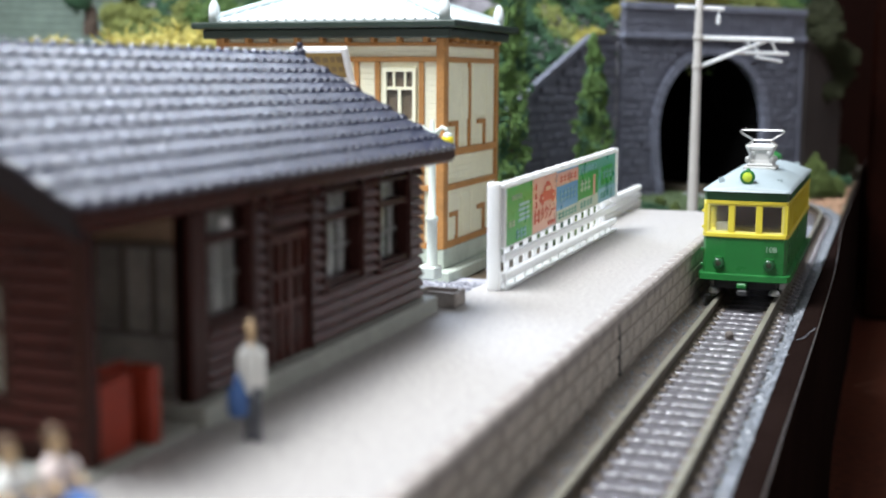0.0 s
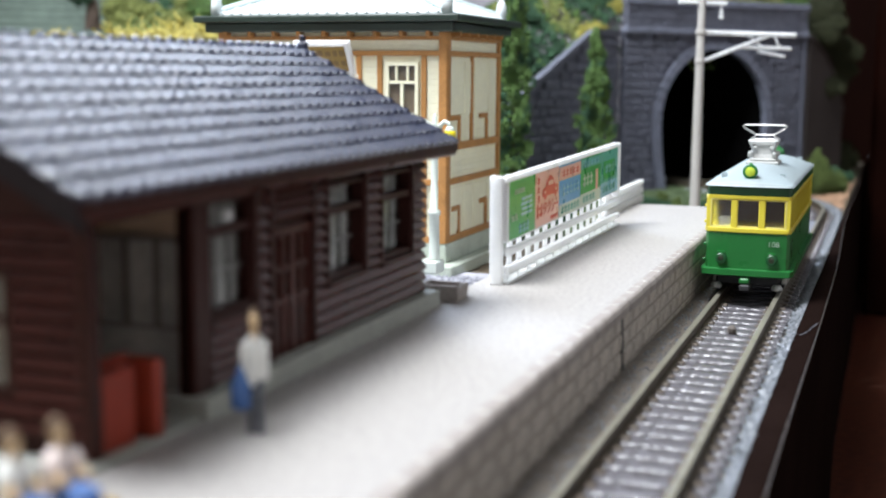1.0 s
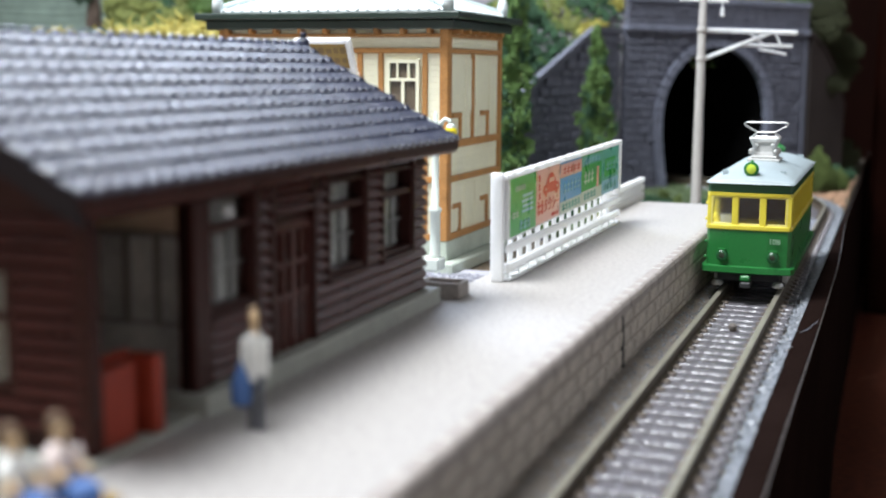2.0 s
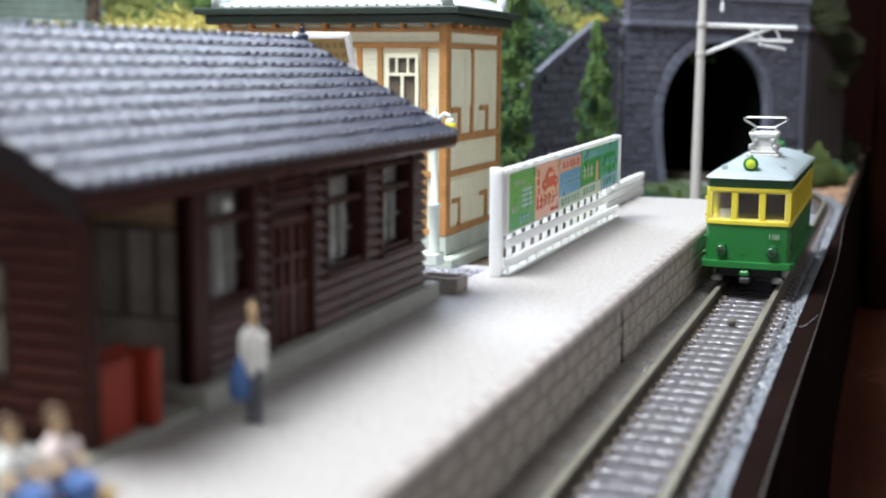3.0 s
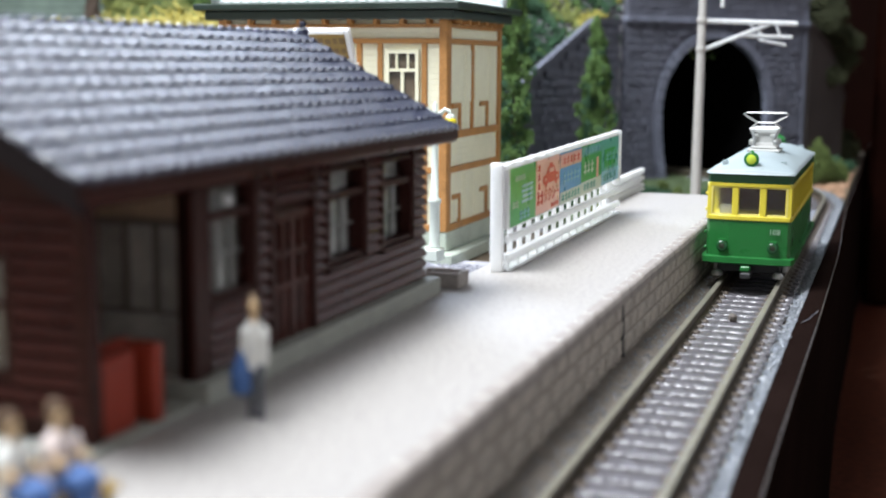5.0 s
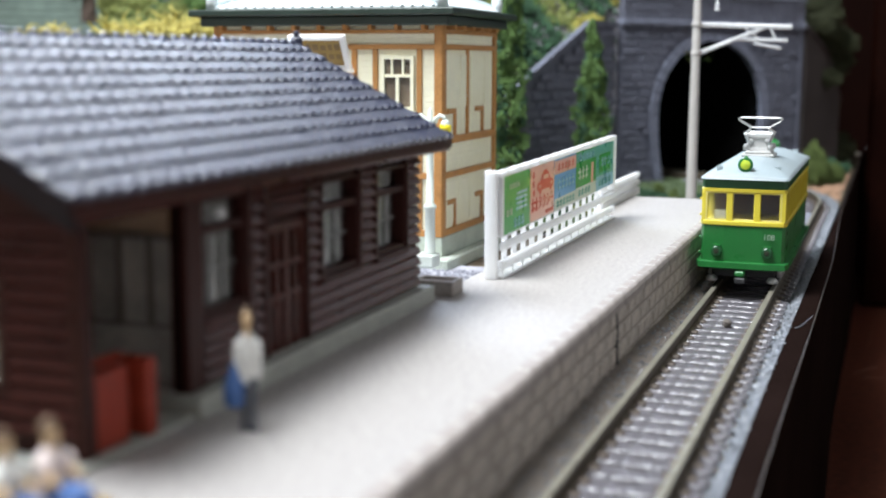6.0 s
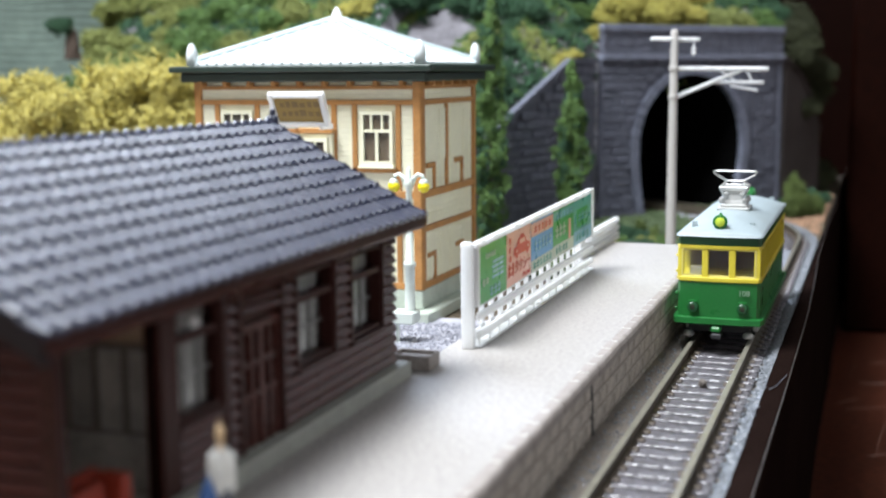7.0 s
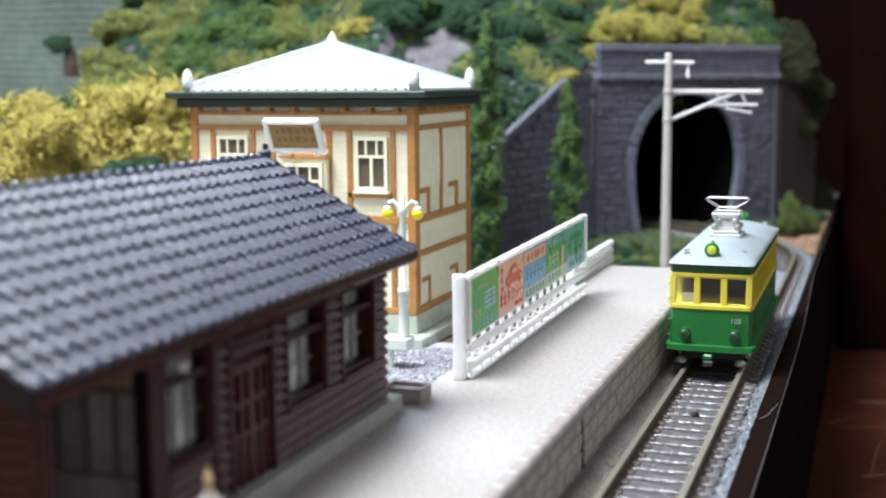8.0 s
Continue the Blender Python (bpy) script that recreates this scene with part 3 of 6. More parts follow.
def station():
    t = thing("station_house", "dark brown clapboard wooden station house with blue-grey tiled roof", "station house")
    link("plinth", boxes((XB - 1.6, -26.9, 86.0, YB + 1.6, 9.6, 12.0), bev=0.2), PLINTH, t, "pale grey-green cement plinth step")
    link("porch_floor", boxes((XB - 1.6, -27.6, YA - 2.4, 86.0, 9.6, 10.5)), PLINTH, t)
    # walls: a thin core with openings cut as separate lengths
    core = ((109.9, 113.4, 12, 29.6), (123.2, 128.1, 12, 29.6), (137.6, YB, 12, 29.6), (113.4, 123.2, 12, 17.7), (113.4, 123.2, 28.3, 29.6), (128.1, 137.6, 12, 17.7), (128.1, 137.6, 28.3, 29.6),
            (97.2, 101.2, 12, 29.6), (101.2, 109.9, 24.8, 29.6), (89.2, 97.2, 12, 18.2), (89.2, 97.2, 28.9, 29.6), (YA, 89.2, 28.4, 29.6), (86.4, 89.2, 12, 28.4))
    for y0, y1, z0, z1 in core:
        link("wall_section", boxes((XW - 0.9, XW, y0, y1, z0, z1)), BROWN_DK, t)
    for y0, y1 in ((YA, YA + 0.9), (YB - 0.9, YB)):
        bm = bmesh.new()
        if y0 == YA:
            for x0, x1, z0, z1 in ((XB, -41, 10.5, 29), (-41, -35.4, 10.5, 15), (-41, -35.4, 25, 29), (-35.4, XW, 10.5, 29)):
                box(bm, x0, x1, y0, y1, z0, z1)
        else:
            box(bm, XB, XW, y0, y1, 12, 29)
        prism(bm, ((XB, 29), (XW, 29), (XW, gable(XW)), (XR, gable(XR)), (XB, gable(XB))), y0, y1)
        bmesh.ops.remove_doubles(bm, verts=bm.verts, dist=0.01)
        link("gable_wall", bm, BROWN_DK, t)
    link("back_wall", boxes((XB, XB + 0.9, 89.6, YB - 0.9, 12, 30)), BROWN, t)
    link("back_wall", boxes((XB, XB + 0.9, YA + 0.9, 89.6, 28.6, 30)), BROWN, t)
    store = {}
    for y0, y1, z0, z1 in ((110.4, YB, 12.1, 17.5), (110.5, 112.9, 17.6, 28.9), (123.7, 127.6, 17.6, 28.9), (138.1, YB, 17.6, 28.9), (98.4, 100.3, 12.1, 28.9), (89.4, 97.0, 12.1, 18.0), (101.5, 109.5, 25.6, 28.9)):
        plank_run(t, y0, y1, z0, z1, store)
    # boards on the two gable ends
    for y, dy, x0, x1 in ((YA, -1, XB, -41.0), (YA, -1, -35.3, XW), (YB, 1, XB, XW), (YA, -1, -41.0, -35.3)):
        for i in range(13):
            z = 12.1 + 1.3 * i
            if x0 == -41.0 and 14.6 < z < 24.8:
                continue
            bm = bmesh.new()
            vs = prism(bm, ((0.0, 0.1), (0.5, 0.1), (0.62, 0.22), (0.6, 0.42), (0.3, 1.09), (0.05, 1.17), (0.0, 1.27)), 0, x1 - x0)
            for v in vs:
                v.co = Vector((x0 + v.co.y, y + dy * v.co.x, z + v.co.z))
            link("plank", bm, BROWN, t)
    # posts, sills and fascia
    for y0, y1, z0, z1 in ((YA - 0.5, YA + 0.8, 10.5, 29.6), (86.4, 89.2, 12, 29.4), (97.2, 98.3, 12, 29.4), (100.4, 101.4, 12, 29.4), (109.6, 110.4, 12, 29.4), (112.9, 113.6, 17.4, 29.4), (123.0, 123.7, 17.4, 29.4), (127.6, 128.3, 17.4, 29.4), (137.4, 138.1, 17.4, 29.4)):
        link("post", boxes((XW - 0.7, XW + 0.75, y0, y1, z0, z1), bev=0.1), BROWN_DK, t)
    for y0, y1, z in ((113.2, 123.4, 17.6), (127.9, 137.8, 17.6), (89.2, 97.2, 18.1)):
        link("window_sill", boxes((XW - 0.5, XW + 0.9, y0, y1, z - 0.35, z + 0.25), bev=0.08), BROWN_DK, t)
    link("beam", boxes((XW - 0.9, XW + 0.6, YA - 0.4, YB + 0.4, 28.9, 30.4), bev=0.1), BROWN_DK, t)

    def window(y0, y1, z0, z1, split, mullions, fabric, back):
        """A window whose sashes stand back from the boards, in a dark reveal."""
        w = link("window", ring_frame(y0, y1, z0, z1, 0.35, 0.4, 0.4, XW - back, XW + 0.45), BROWN_DK, t)
        x = XW - back + 0.5
        link("transom", boxes((x - 0.4, XW + 0.4, y0 + 0.35, y1 - 0.35, split - 0.35, split + 0.35), bev=0.06), BROWN_DK, w)
        for m in mullions:
            link("glazing_bar", boxes((x - 0.15, x + 0.2, m - 0.16, m + 0.16, z0 + 0.4, split - 0.35)), GLAZBAR, w)
        link("glazing_bar", boxes((x - 0.15, x + 0.2, y0 + 0.35, y1 - 0.35, (z0 + split) / 2 - 0.12, (z0 + split) / 2 + 0.12)), GLAZBAR, w)
        p = link("pane", boxes((x - 0.02, x + 0.06, y0 + 0.35, y1 - 0.35, z0 + 0.4, z1 - 0.4)), PANE, w)
        p.visible_shadow = False
        c = bmesh.new()
        k = 22
        for i in range(k):
            ya, yb = (y0 + 0.35 + (y1 - y0 - 0.7) * q / k for q in (i, i + 1))
            xa, xb = (x - 0.42 + 0.14 * math.sin(q * 1.9) for q in (i, i + 1))
            c.faces.new([c.verts.new(v) for v in ((xa, ya, z0 + 0.4), (xb, yb, z0 + 0.4), (xb, yb, z1 - 0.4), (xa, ya, z1 - 0.4))])
        link("blind", c, fabric, w)
    window(113.6, 123.0, 18.0, 28.2, 25.2, (116.6, 119.4), CURTAIN, 1.5)
    window(128.3, 137.4, 18.0, 28.2, 25.2, (131.2, 134.0), CURTAIN, 1.5)
    window(89.3, 97.1, 18.4, 28.8, 25.9, (92, 94.6), BLIND, 1.1)
    # gable window
    g = link("window", ring_frame(-41, -35.4, 15, 25, 0.6, 0.6, 0.6, YA - 0.4, YA + 0.5, True), BROWN_DK, t)
    link("transom", boxes((-40.4, -36.0, YA - 0.4, YA + 0.5, 20.6, 21.1)), BROWN_DK, g)
    link("pane", boxes((-40.4, -36.0, YA + 0.1, YA + 0.2, 15.6, 24.4)), PANE, g).visible_shadow = False
    link("blind", boxes((-40.4, -36.0, YA + 1.0, YA + 1.2, 15.6, 24.4)), INFRAME, g)
    # double sliding door with small panes
    d = link("door", boxes((XW - 0.5, XW + 0.1, 101.5, 109.5, 12, 17.6), (XW - 0.5, XW + 0.45, 101.5, 109.5, 24.0, 24.8)), BROWN, t, "dark brown sliding double door with small panes")
    for y in (101.5, 103.3, 105.0, 105.6, 107.3, 108.9):
        link("stile", boxes((XW - 0.5, XW + 0.38, y, y + 0.55, 12, 24.0), bev=0.06), BROWN, d)
    for z in (17.2, 20.4):
        link("rail", boxes((XW - 0.5, XW + 0.34, 101.6, 109.4, z, z + 0.5), bev=0.05), BROWN, d)
    link("pane", boxes((XW - 0.4, XW - 0.3, 101.7, 109.3, 17.7, 24.0)), PANE, d).visible_shadow = False
    for y in (102.7, 106.8):
        link("lower_panel", boxes((XW + 0.1, XW + 0.22, y - 0.3, y + 1.6, 12.9, 16.6), bev=0.05), BROWN_DK, d)
    # rooms behind: waiting hall with a glazed back wall
    link("inner_floor", boxes((XB + 1, XW - 0.9, 86.0, YB - 0.9, 11.9, 12.1)), INDARK, t)
    link("inner_ceiling", boxes((XB + 1, XW - 0.9, YA + 0.9, YB - 0.9, 28.6, 29.0)), BEIGE, t)
    link("partition", boxes((XB + 1, XW - 0.9, 89.0, 89.6, 10.5, 28.6)), BEIGE, t)
    link("partition_dado", boxes((-46.0, XW - 0.9, 88.3, 89.0, 10.5, 17.2)), INDARK, t)
    for i in range(5):
        x = -46.0 + 3.15 * i
        w = link("inner_window", ring_frame(x, x + 3.15, 17.2, 25.6, 0.3, 0.3, 0.5, 88.4, 89.0, True), INFRAME, t)
        link("blind", boxes((x + 0.3, x + 2.85, 88.8, 88.98, 17.2, 25.1)), INDARK, w)
    link("back_wall", boxes((XB, XB + 0.9, YA + 0.9, 89.0, 10.5, 28.6)), BEIGE, t)
    link("notice_board", boxes((-45.6, -44.2, 87.8, 88.3, 20.6, 26.2), bev=0.08), BEIGE, t, "small pale beige notice board on the partition")
    # roof: boarded slab, fascia, then rows of tiles
    bm = bmesh.new()
    prism(bm, ((2 * XR - EX, EZ - 1.2), (XR, RZ_ - 1.2), (EX, EZ - 1.2), (EX, EZ - 0.2), (XR, RZ_ - 0.2), (2 * XR - EX, EZ - 0.2)), VA, VB)
    r = link("roof", bm, BROWN_DK, t)
    link("fascia", boxes((EX - 0.8, EX - 0.05, VA + 0.2, VB - 0.2, EZ - 1.75, EZ - 0.5), bev=0.25), BROWN, r)
    for y, deep in ((VA, 2.3), (VB - 0.7, 1.3)):
        bm = bmesh.new()
        prism(bm, ((EX - 0.1, EZ - deep), (EX - 0.1, EZ - 0.1), (XR, RZ_ - 0.1), (2 * XR - EX, EZ - 0.1), (2 * XR - EX, EZ - deep), (XR, RZ_ - deep)), y - 0.15, y + 0.85)
        link("barge_board", bm, EAVE if deep > 2 else BROWN_DK, r)
    # under-eave soffit
    link("soffit", boxes((XW + 0.6, EX - 0.7, VA + 0.9, VB - 0.9, EZ - 1.5, EZ - 1.2)), BROWN_DK, r)
    rows, cols = 10, 36
    ls = math.hypot(EX - XR, RZ_ - EZ) / rows
    pitch = (VB - VA) / cols
    across = [(0.0, 0.0), (0.10, 0.27), (0.22, 0.43), (0.36, 0.50), (0.50, 0.43), (0.62, 0.25), (0.74, 0.04), (0.88, -0.03), (1.0, 0.0)]

    def tile_mesh():
        vs, fs = [], []
        for s, lift in ((-0.35, -0.04), (ls * 0.5, 0.15), (ls - 0.12, 0.35), (ls + 0.12, 0.30)):
            for k, z in across:
                vs.append((s, k * pitch, z + lift))
        for k, z in across:
            vs.append((ls + 0.06, k * pitch, z * 0.6 - 0.12))
        n = len(across)
        for j in range(4):
            fs += [(j * n + i, j * n + n + i, j * n + n + i + 1, j * n + i + 1) for i in range(n - 1)]
        return vs, fs
    vs, fs = tile_mesh()
    me = bpy.data.meshes.new("tile")
    me.from_pydata([tuple(S * c for c in v) for v in vs], [], fs)
    me.materials.append(TILE)
    base = Matrix.Translation(Vector((XR, 0, RZ_ - 0.2)) * S) @ Matrix.Rotation(SLOPE, 4, "Y")
    rest_v, rest_f = [], []
    for j in range(cols):
        for i in range(rows):
            m = base @ Matrix.Translation((i * ls * S, (VA + j * pitch) * S, (0.02 * math.sin(3 * i + 5 * j)) * S)) @ Matrix.Rotation(0.012 * math.sin(7 * i + 2 * j), 4, "Z")
            if 3 <= j < 33:
                ob = new("tile", me)
                ob.parent = r
                ob.matrix_basis = m
            else:
                k = len(rest_v)
                rest_v += [tuple(m @ (Vector(v) * S)) for v in vs]
                rest_f += [tuple(k + q for q in f) for f in fs]
            back = Matrix.Translation(Vector((XR, 0, RZ_ - 0.2)) * S) @ Matrix.Rotation(math.pi, 4, "Z") @ Matrix.Rotation(SLOPE, 4, "Y") @ Matrix.Translation((i * ls * S, -(VA + (j + 1) * pitch) * S, 0))
            k = len(rest_v)
            rest_v += [tuple(back @ (Vector(v) * S)) for v in vs]
            rest_f += [tuple(k + q for q in f) for f in fs]
    me2 = bpy.data.meshes.new("tile_field")
    me2.from_pydata(rest_v, [], rest_f)
    me2.materials.append(TILE)
    ob = new("tile_field", me2)
    ob.parent = r
    tagged(ob, "blue-grey roof tiles at the roof's two ends", kind="stuff")
    # ridge caps
    bm = bmesh.new()
    lathe(bm, ((0.40, 0.0), (0.66, 0.25), (0.8, 0.6), (0.72, 1.05), (0.42, 1.35), (0.38, 2.21)), n=10)
    bm.transform(Matrix.Rotation(-math.pi / 2, 4, "X"))
    cap = link("ridge_cap", bm, TILE, r, smooth=True)
    for j in range(36):
        ob = cap if j == 0 else new("ridge_cap", cap.data)
        ob.parent = r
        ob.matrix_basis = pose(XR * S, (VA + j * 2.21) * S, (RZ_ - 0.25) * S)
    bm = bmesh.new()
    box(bm, XR - 0.9, XR + 0.9, VB - 0.5, VB + 0.3, RZ_ - 0.6, RZ_ + 0.9, bev=0.3)
    box(bm, XR - 0.35, XR + 0.35, VB - 0.4, VB + 0.5, RZ_ + 0.7, RZ_ + 1.7, bev=0.2)
    link("ridge_end", bm, TILE, r)
    # small round white lamp under the eave
    bm = bmesh.new()
    lathe(bm, ball(0.5), (XW + 1.1, 91.6, 27.3), n=10)
    link("eave_lamp", bm, WHITE, t, "small white round lamp under the eave")


station()

# ---- half-timbered house ----


def townhouse():
    x0, x1, y0, y1 = -108.7, -57.5, 229.6, 264.6
    t = thing("half_timbered_house", "two-storey cream house with orange-brown timbers and white hipped roof", "house")
    link("base_slab", boxes((x0 - 3, x1 + 3.2, y0 - 4.5, y1 + 3, -1.4, 1.2), bev=0.25), CEMENT, t)
    link("plinth", boxes((x0 - 0.4, x1 + 0.5, y0 - 0.5, y1 + 0.4, 1.2, 5.2), bev=0.2), CEMENT, t)
    link("wall", boxes((x0 + 0.6, x1 - 0.6, y0 + 0.6, y1 - 0.6, 5.2, 48.0)), CREAM, t)
    fy, sx = y0, x1

    def front(a, b, z0, z1, out=0.45, m=TIMBER, name="timber", into=0.4):
        return link(name, boxes((a, b, fy - out, fy + into, z0, z1), bev=0.08), m, t)

    def side(a, b, z0, z1, out=0.45, m=TIMBER, name="timber", into=0.4):
        return link(name, boxes((sx - into, sx + out, a, b, z0, z1), bev=0.08), m, t)
    # cream infill boards between the timbers
    fz = ((6.4, 17.0), (18.2, 24.0), (25.4, 43.0), (44.0, 46.2), (46.9, 47.9))
    for z0, z1 in fz:
        n = max(1, round((z1 - z0) / 1.15))
        for i in range(n):
            h = (z1 - z0) / n
            link("board", boxes((x0 + 1.2, x1 - 1.2, fy + 0.02, fy + 0.6, z0 + i * h + 0.006, z0 + (i + 1) * h - 0.008), bev=0.07), CREAM, t)
            link("board", boxes((sx - 0.6, sx - 0.02, y0 + 1.2, y1 - 1.2, z0 + i * h + 0.006, z0 + (i + 1) * h - 0.008), bev=0.07), CREAM, t)
    for z0, z1 in ((5.2, 6.5), (17.0, 18.2), (24.0, 25.5), (43.0, 44.0), (46.2, 46.9)):
        front(x0, x1 + 0.45, z0, z1, 0.55)
        side(y0, y1, z0, z1, 0.55)
    for a in (x0, x1 - 1.25):
        front(a, a + 1.7 if a > x0 else a + 1.6, 5.2, 48.0, 0.62)
    side(y0 - 0.3, y0 + 1.6, 5.2, 48.0, 0.62)
    side(y1 - 1.5, y1, 5.2, 48.0, 0.62)
    for a in (-104.0, -94.5, -89.8, -76.8, -72.2, -62.6):
        front(a, a + 1.1, 25.4, 43.0)
    for a in (-96, -84, -72.2, -62.6):
        front(a, a + 1.1, 6.4, 24.0)
    front(-72.0, -62, 29.2, 30.3)
    front(-103.8, -94, 29.2, 30.3)
    for a in (y0 + 15.2,):
        side(a, a + 1.2, 25.4, 43.0)
    for a, b in ((y0 + 3.4, y0 + 8.4), (y0 + 21.4, y0 + 26.6)):
        side(a, b, 30.0, 31.0)
        side(b - 1, b, 25.4, 30.0)
        side(a, b, 11.4, 12.4)
        side(b - 1, b, 6.4, 11.4)
    for a in (y0 + 2.6, y0 + 11.6, y0 + 18, y0 + 27.6):
        side(a, a + 5.2, 31.2, 42.0, 0.18, CREAM, "panel")
        side(a, a + 5.2, 7.2, 16.2, 0.18, CREAM, "panel")
    # rafter ends under the eave
    for i in range(9):
        a = x0 + 2 + i * 5.7
        link("bracket", boxes((a, a + 0.9, fy - 2.2, fy, 46.9, 47.9), bev=0.1), TIMBER, t)
    for i in range(6):
        a = y0 + 2.5 + i * 5.6
        link("bracket", boxes((sx, sx + 2.2, a, a + 0.9, 46.9, 47.9), bev=0.1), TIMBER, t)

    def win(a, b, z0, z1, deep=0.55, y=fy):
        w = link("window", ring_frame(a, b, z0, z1, 0.7, 0.9, 0.7, y - deep - 0.3, y, True), CREAM, t)
        zs = z0 + (z1 - z0) * 0.64
        link("transom", boxes((a + 0.7, b - 0.7, y - deep - 0.25, y - 0.1, zs - 0.3, zs + 0.3)), CREAM, w)
        mid = (a + b) / 2
        link("mullion", boxes((mid - 0.32, mid + 0.32, y - deep - 0.22, y - 0.1, z0 + 0.9, zs)), CREAM, w)
        for k in (0.33, 0.67):
            xx = a + (b - a) * k
            link("glazing_bar", boxes((xx - 0.22, xx + 0.22, y - deep - 0.15, y - 0.1, zs + 0.3, z1 - 0.7)), CREAM, w)
        # dark sheet in place of a room; its colour is the shade
        link("painted_room_shade", boxes((a + 0.7, b - 0.7, y - 0.12, y - 0.06, z0 + 0.9, z1 - 0.7)), ROOMDARK, w)
        p = link("pane", boxes((a + 0.7, b - 0.7, y - 0.4, y - 0.32, z0 + 0.9, z1 - 0.7)), PANE, w)
        p.visible_shadow = False
        link("window_sill", boxes((a - 0.4, b + 0.4, y - deep - 0.8, y, z0 - 0.5, z0), bev=0.08), CREAM, w)
    win(-70.2, -63.1, 30.6, 41.7)
    win(-102.3, -94.9, 30.6, 41.7)
    # shallow bay under the signboard
    link("bay", boxes((-86.4, -76.2, fy - 1.6, fy, 6.0, 37.2), bev=0.15), CREAM, t)
    win(-85.6, -77.0, 26.0, 36.2, y=fy - 1.6)
    link("bay_beam", boxes((-87.0, -75.8, fy - 2.2, fy, 37.2, 38.2), bev=0.1), TIMBER, t)
    # eaves in two steps
    o = 4.1
    e = link("eave", boxes((x0 - o, x1 + o, y0 - o, y1 + o, 49.7, 51.1), bev=0.3), DKGREEN, t, "dark green gutter eave")
    link("lower_eave", boxes((x0 - 2.3, x1 + 2.3, y0 - 2.3, y1 + 2.3, 47.7, 49.7), bev=0.3), DKGREEN, e)
    # hipped roof with standing seams
    cx, cy, ap = (x0 + x1) / 2, (y0 + y1) / 2, 61.2
    q = 0.9
    corners = [(x0 - q, y0 - q), (x1 + q, y0 - q), (x1 + q, y1 + q), (x0 - q, y1 + q)]
    bm = bmesh.new()
    vs = [bm.verts.new((x, y, 51.6)) for x, y in corners]
    lo = [bm.verts.new((x, y, 51.0)) for x, y in corners]
    top = bm.verts.new((cx, cy, ap))
    for i in range(4):
        k = (i + 1) % 4
        bm.faces.new((vs[i], vs[k], top))
        bm.faces.new((lo[i], lo[k], vs[k], vs[i]))
    bm.faces.new(lo[::-1])
    r = link("roof", bm, ROOFW, t, "white hipped sheet-metal roof")
    n = 24
    for i in range(1, n):
        k = i / n
        xa = corners[0][0] + (corners[1][0] - corners[0][0]) * k
        reach = 1 - abs(2 * k - 1)
        bm = bmesh.new()
        tube(bm, [(xa, corners[0][1] - 0.25, 51.55), (xa, corners[0][1] + (cy - corners[0][1]) * reach, 51.75 + (ap - 51.6) * reach)], 0.28, 5)
        link("roof_seam", bm, ROOFW, r)
    for i in range(1, 17):
        k = i / 17
        ya = corners[1][1] + (corners[2][1] - corners[1][1]) * k
        reach = 1 - abs(2 * k - 1)
        bm = bmesh.new()
        tube(bm, [(corners[1][0] + 0.25, ya, 51.55), (corners[1][0] + (cx - corners[1][0]) * reach, ya, 51.75 + (ap - 51.6) * reach)], 0.28, 5)
        link("roof_seam", bm, ROOFW, r)
    for x, y in corners:
        bm = bmesh.new()
        tube(bm, [(x, y, 51.9), (cx, cy, ap + 0.2)], 0.75, 8)
        link("hip_ridge", bm, HIPW, r)
        bm = bmesh.new()
        lathe(bm, ((1.15, 0), (1.2, 2.2), (1.05, 3.4), (0.6, 4.4), (0.08, 4.8)), (x + (0.5 if x < cx else -0.5), y + (0.5 if y < cy else -0.5), 51.2), n=10)
        link("corner_finial", bm, ROOFW, r, smooth=True)
    bm = bmesh.new()
    lathe(bm, ((2.4, -0.8), (2.0, 0.2), (1.2, 0.6), (1.1, 1.5), (0.7, 2.2), (0.08, 3.0)), (cx, cy, ap - 0.3), n=12)
    link("apex_finial", bm, ROOFW, r, smooth=True)


townhouse()


def signboard():
    t = thing("signboard", "white-framed tilted signboard with an ochre face over the bay", "signboard", (-79.9, 222.4, 38.5))
    tilt = Matrix.Rotation(math.radians(28), 4, "X")

    def put(name, bm, m, parent):
        bm.transform(Matrix.Translation((0, 0, 0.6)) @ tilt)
        return link(name, bm, m, parent)
    put("frame", boxes((-6.1, -5.1, -0.7, 0.7, 0, 7.4), (5.1, 6.1, -0.7, 0.7, 0, 7.4), (-5.1, 5.1, -0.7, 0.7, 0, 0.9), (-5.1, 5.1, -0.7, 0.7, 6.5, 7.4), bev=0.12), WHITE, t)
    put("face", boxes((-5.1, 5.1, -0.15, 0.5, 0.9, 6.5)), SIGNFACE, t)
    rnd = random.Random(4)
    for row in (2.2, 4.2):
        x = -3.9
        while x < 3.6:
            w = rnd.uniform(0.7, 1.3)
            put("ink_bar", boxes((x, x + w, -0.22, -0.1, row, row + rnd.uniform(0.9, 1.4))), SIGNINK, t)
            x += w + 0.5
    for x in (-4, 4):
        link("strut", boxes((x - 0.3, x + 0.3, -0.4, 5.2, -0.3, 0.7), bev=0.05), WHITE, t)


signboard()


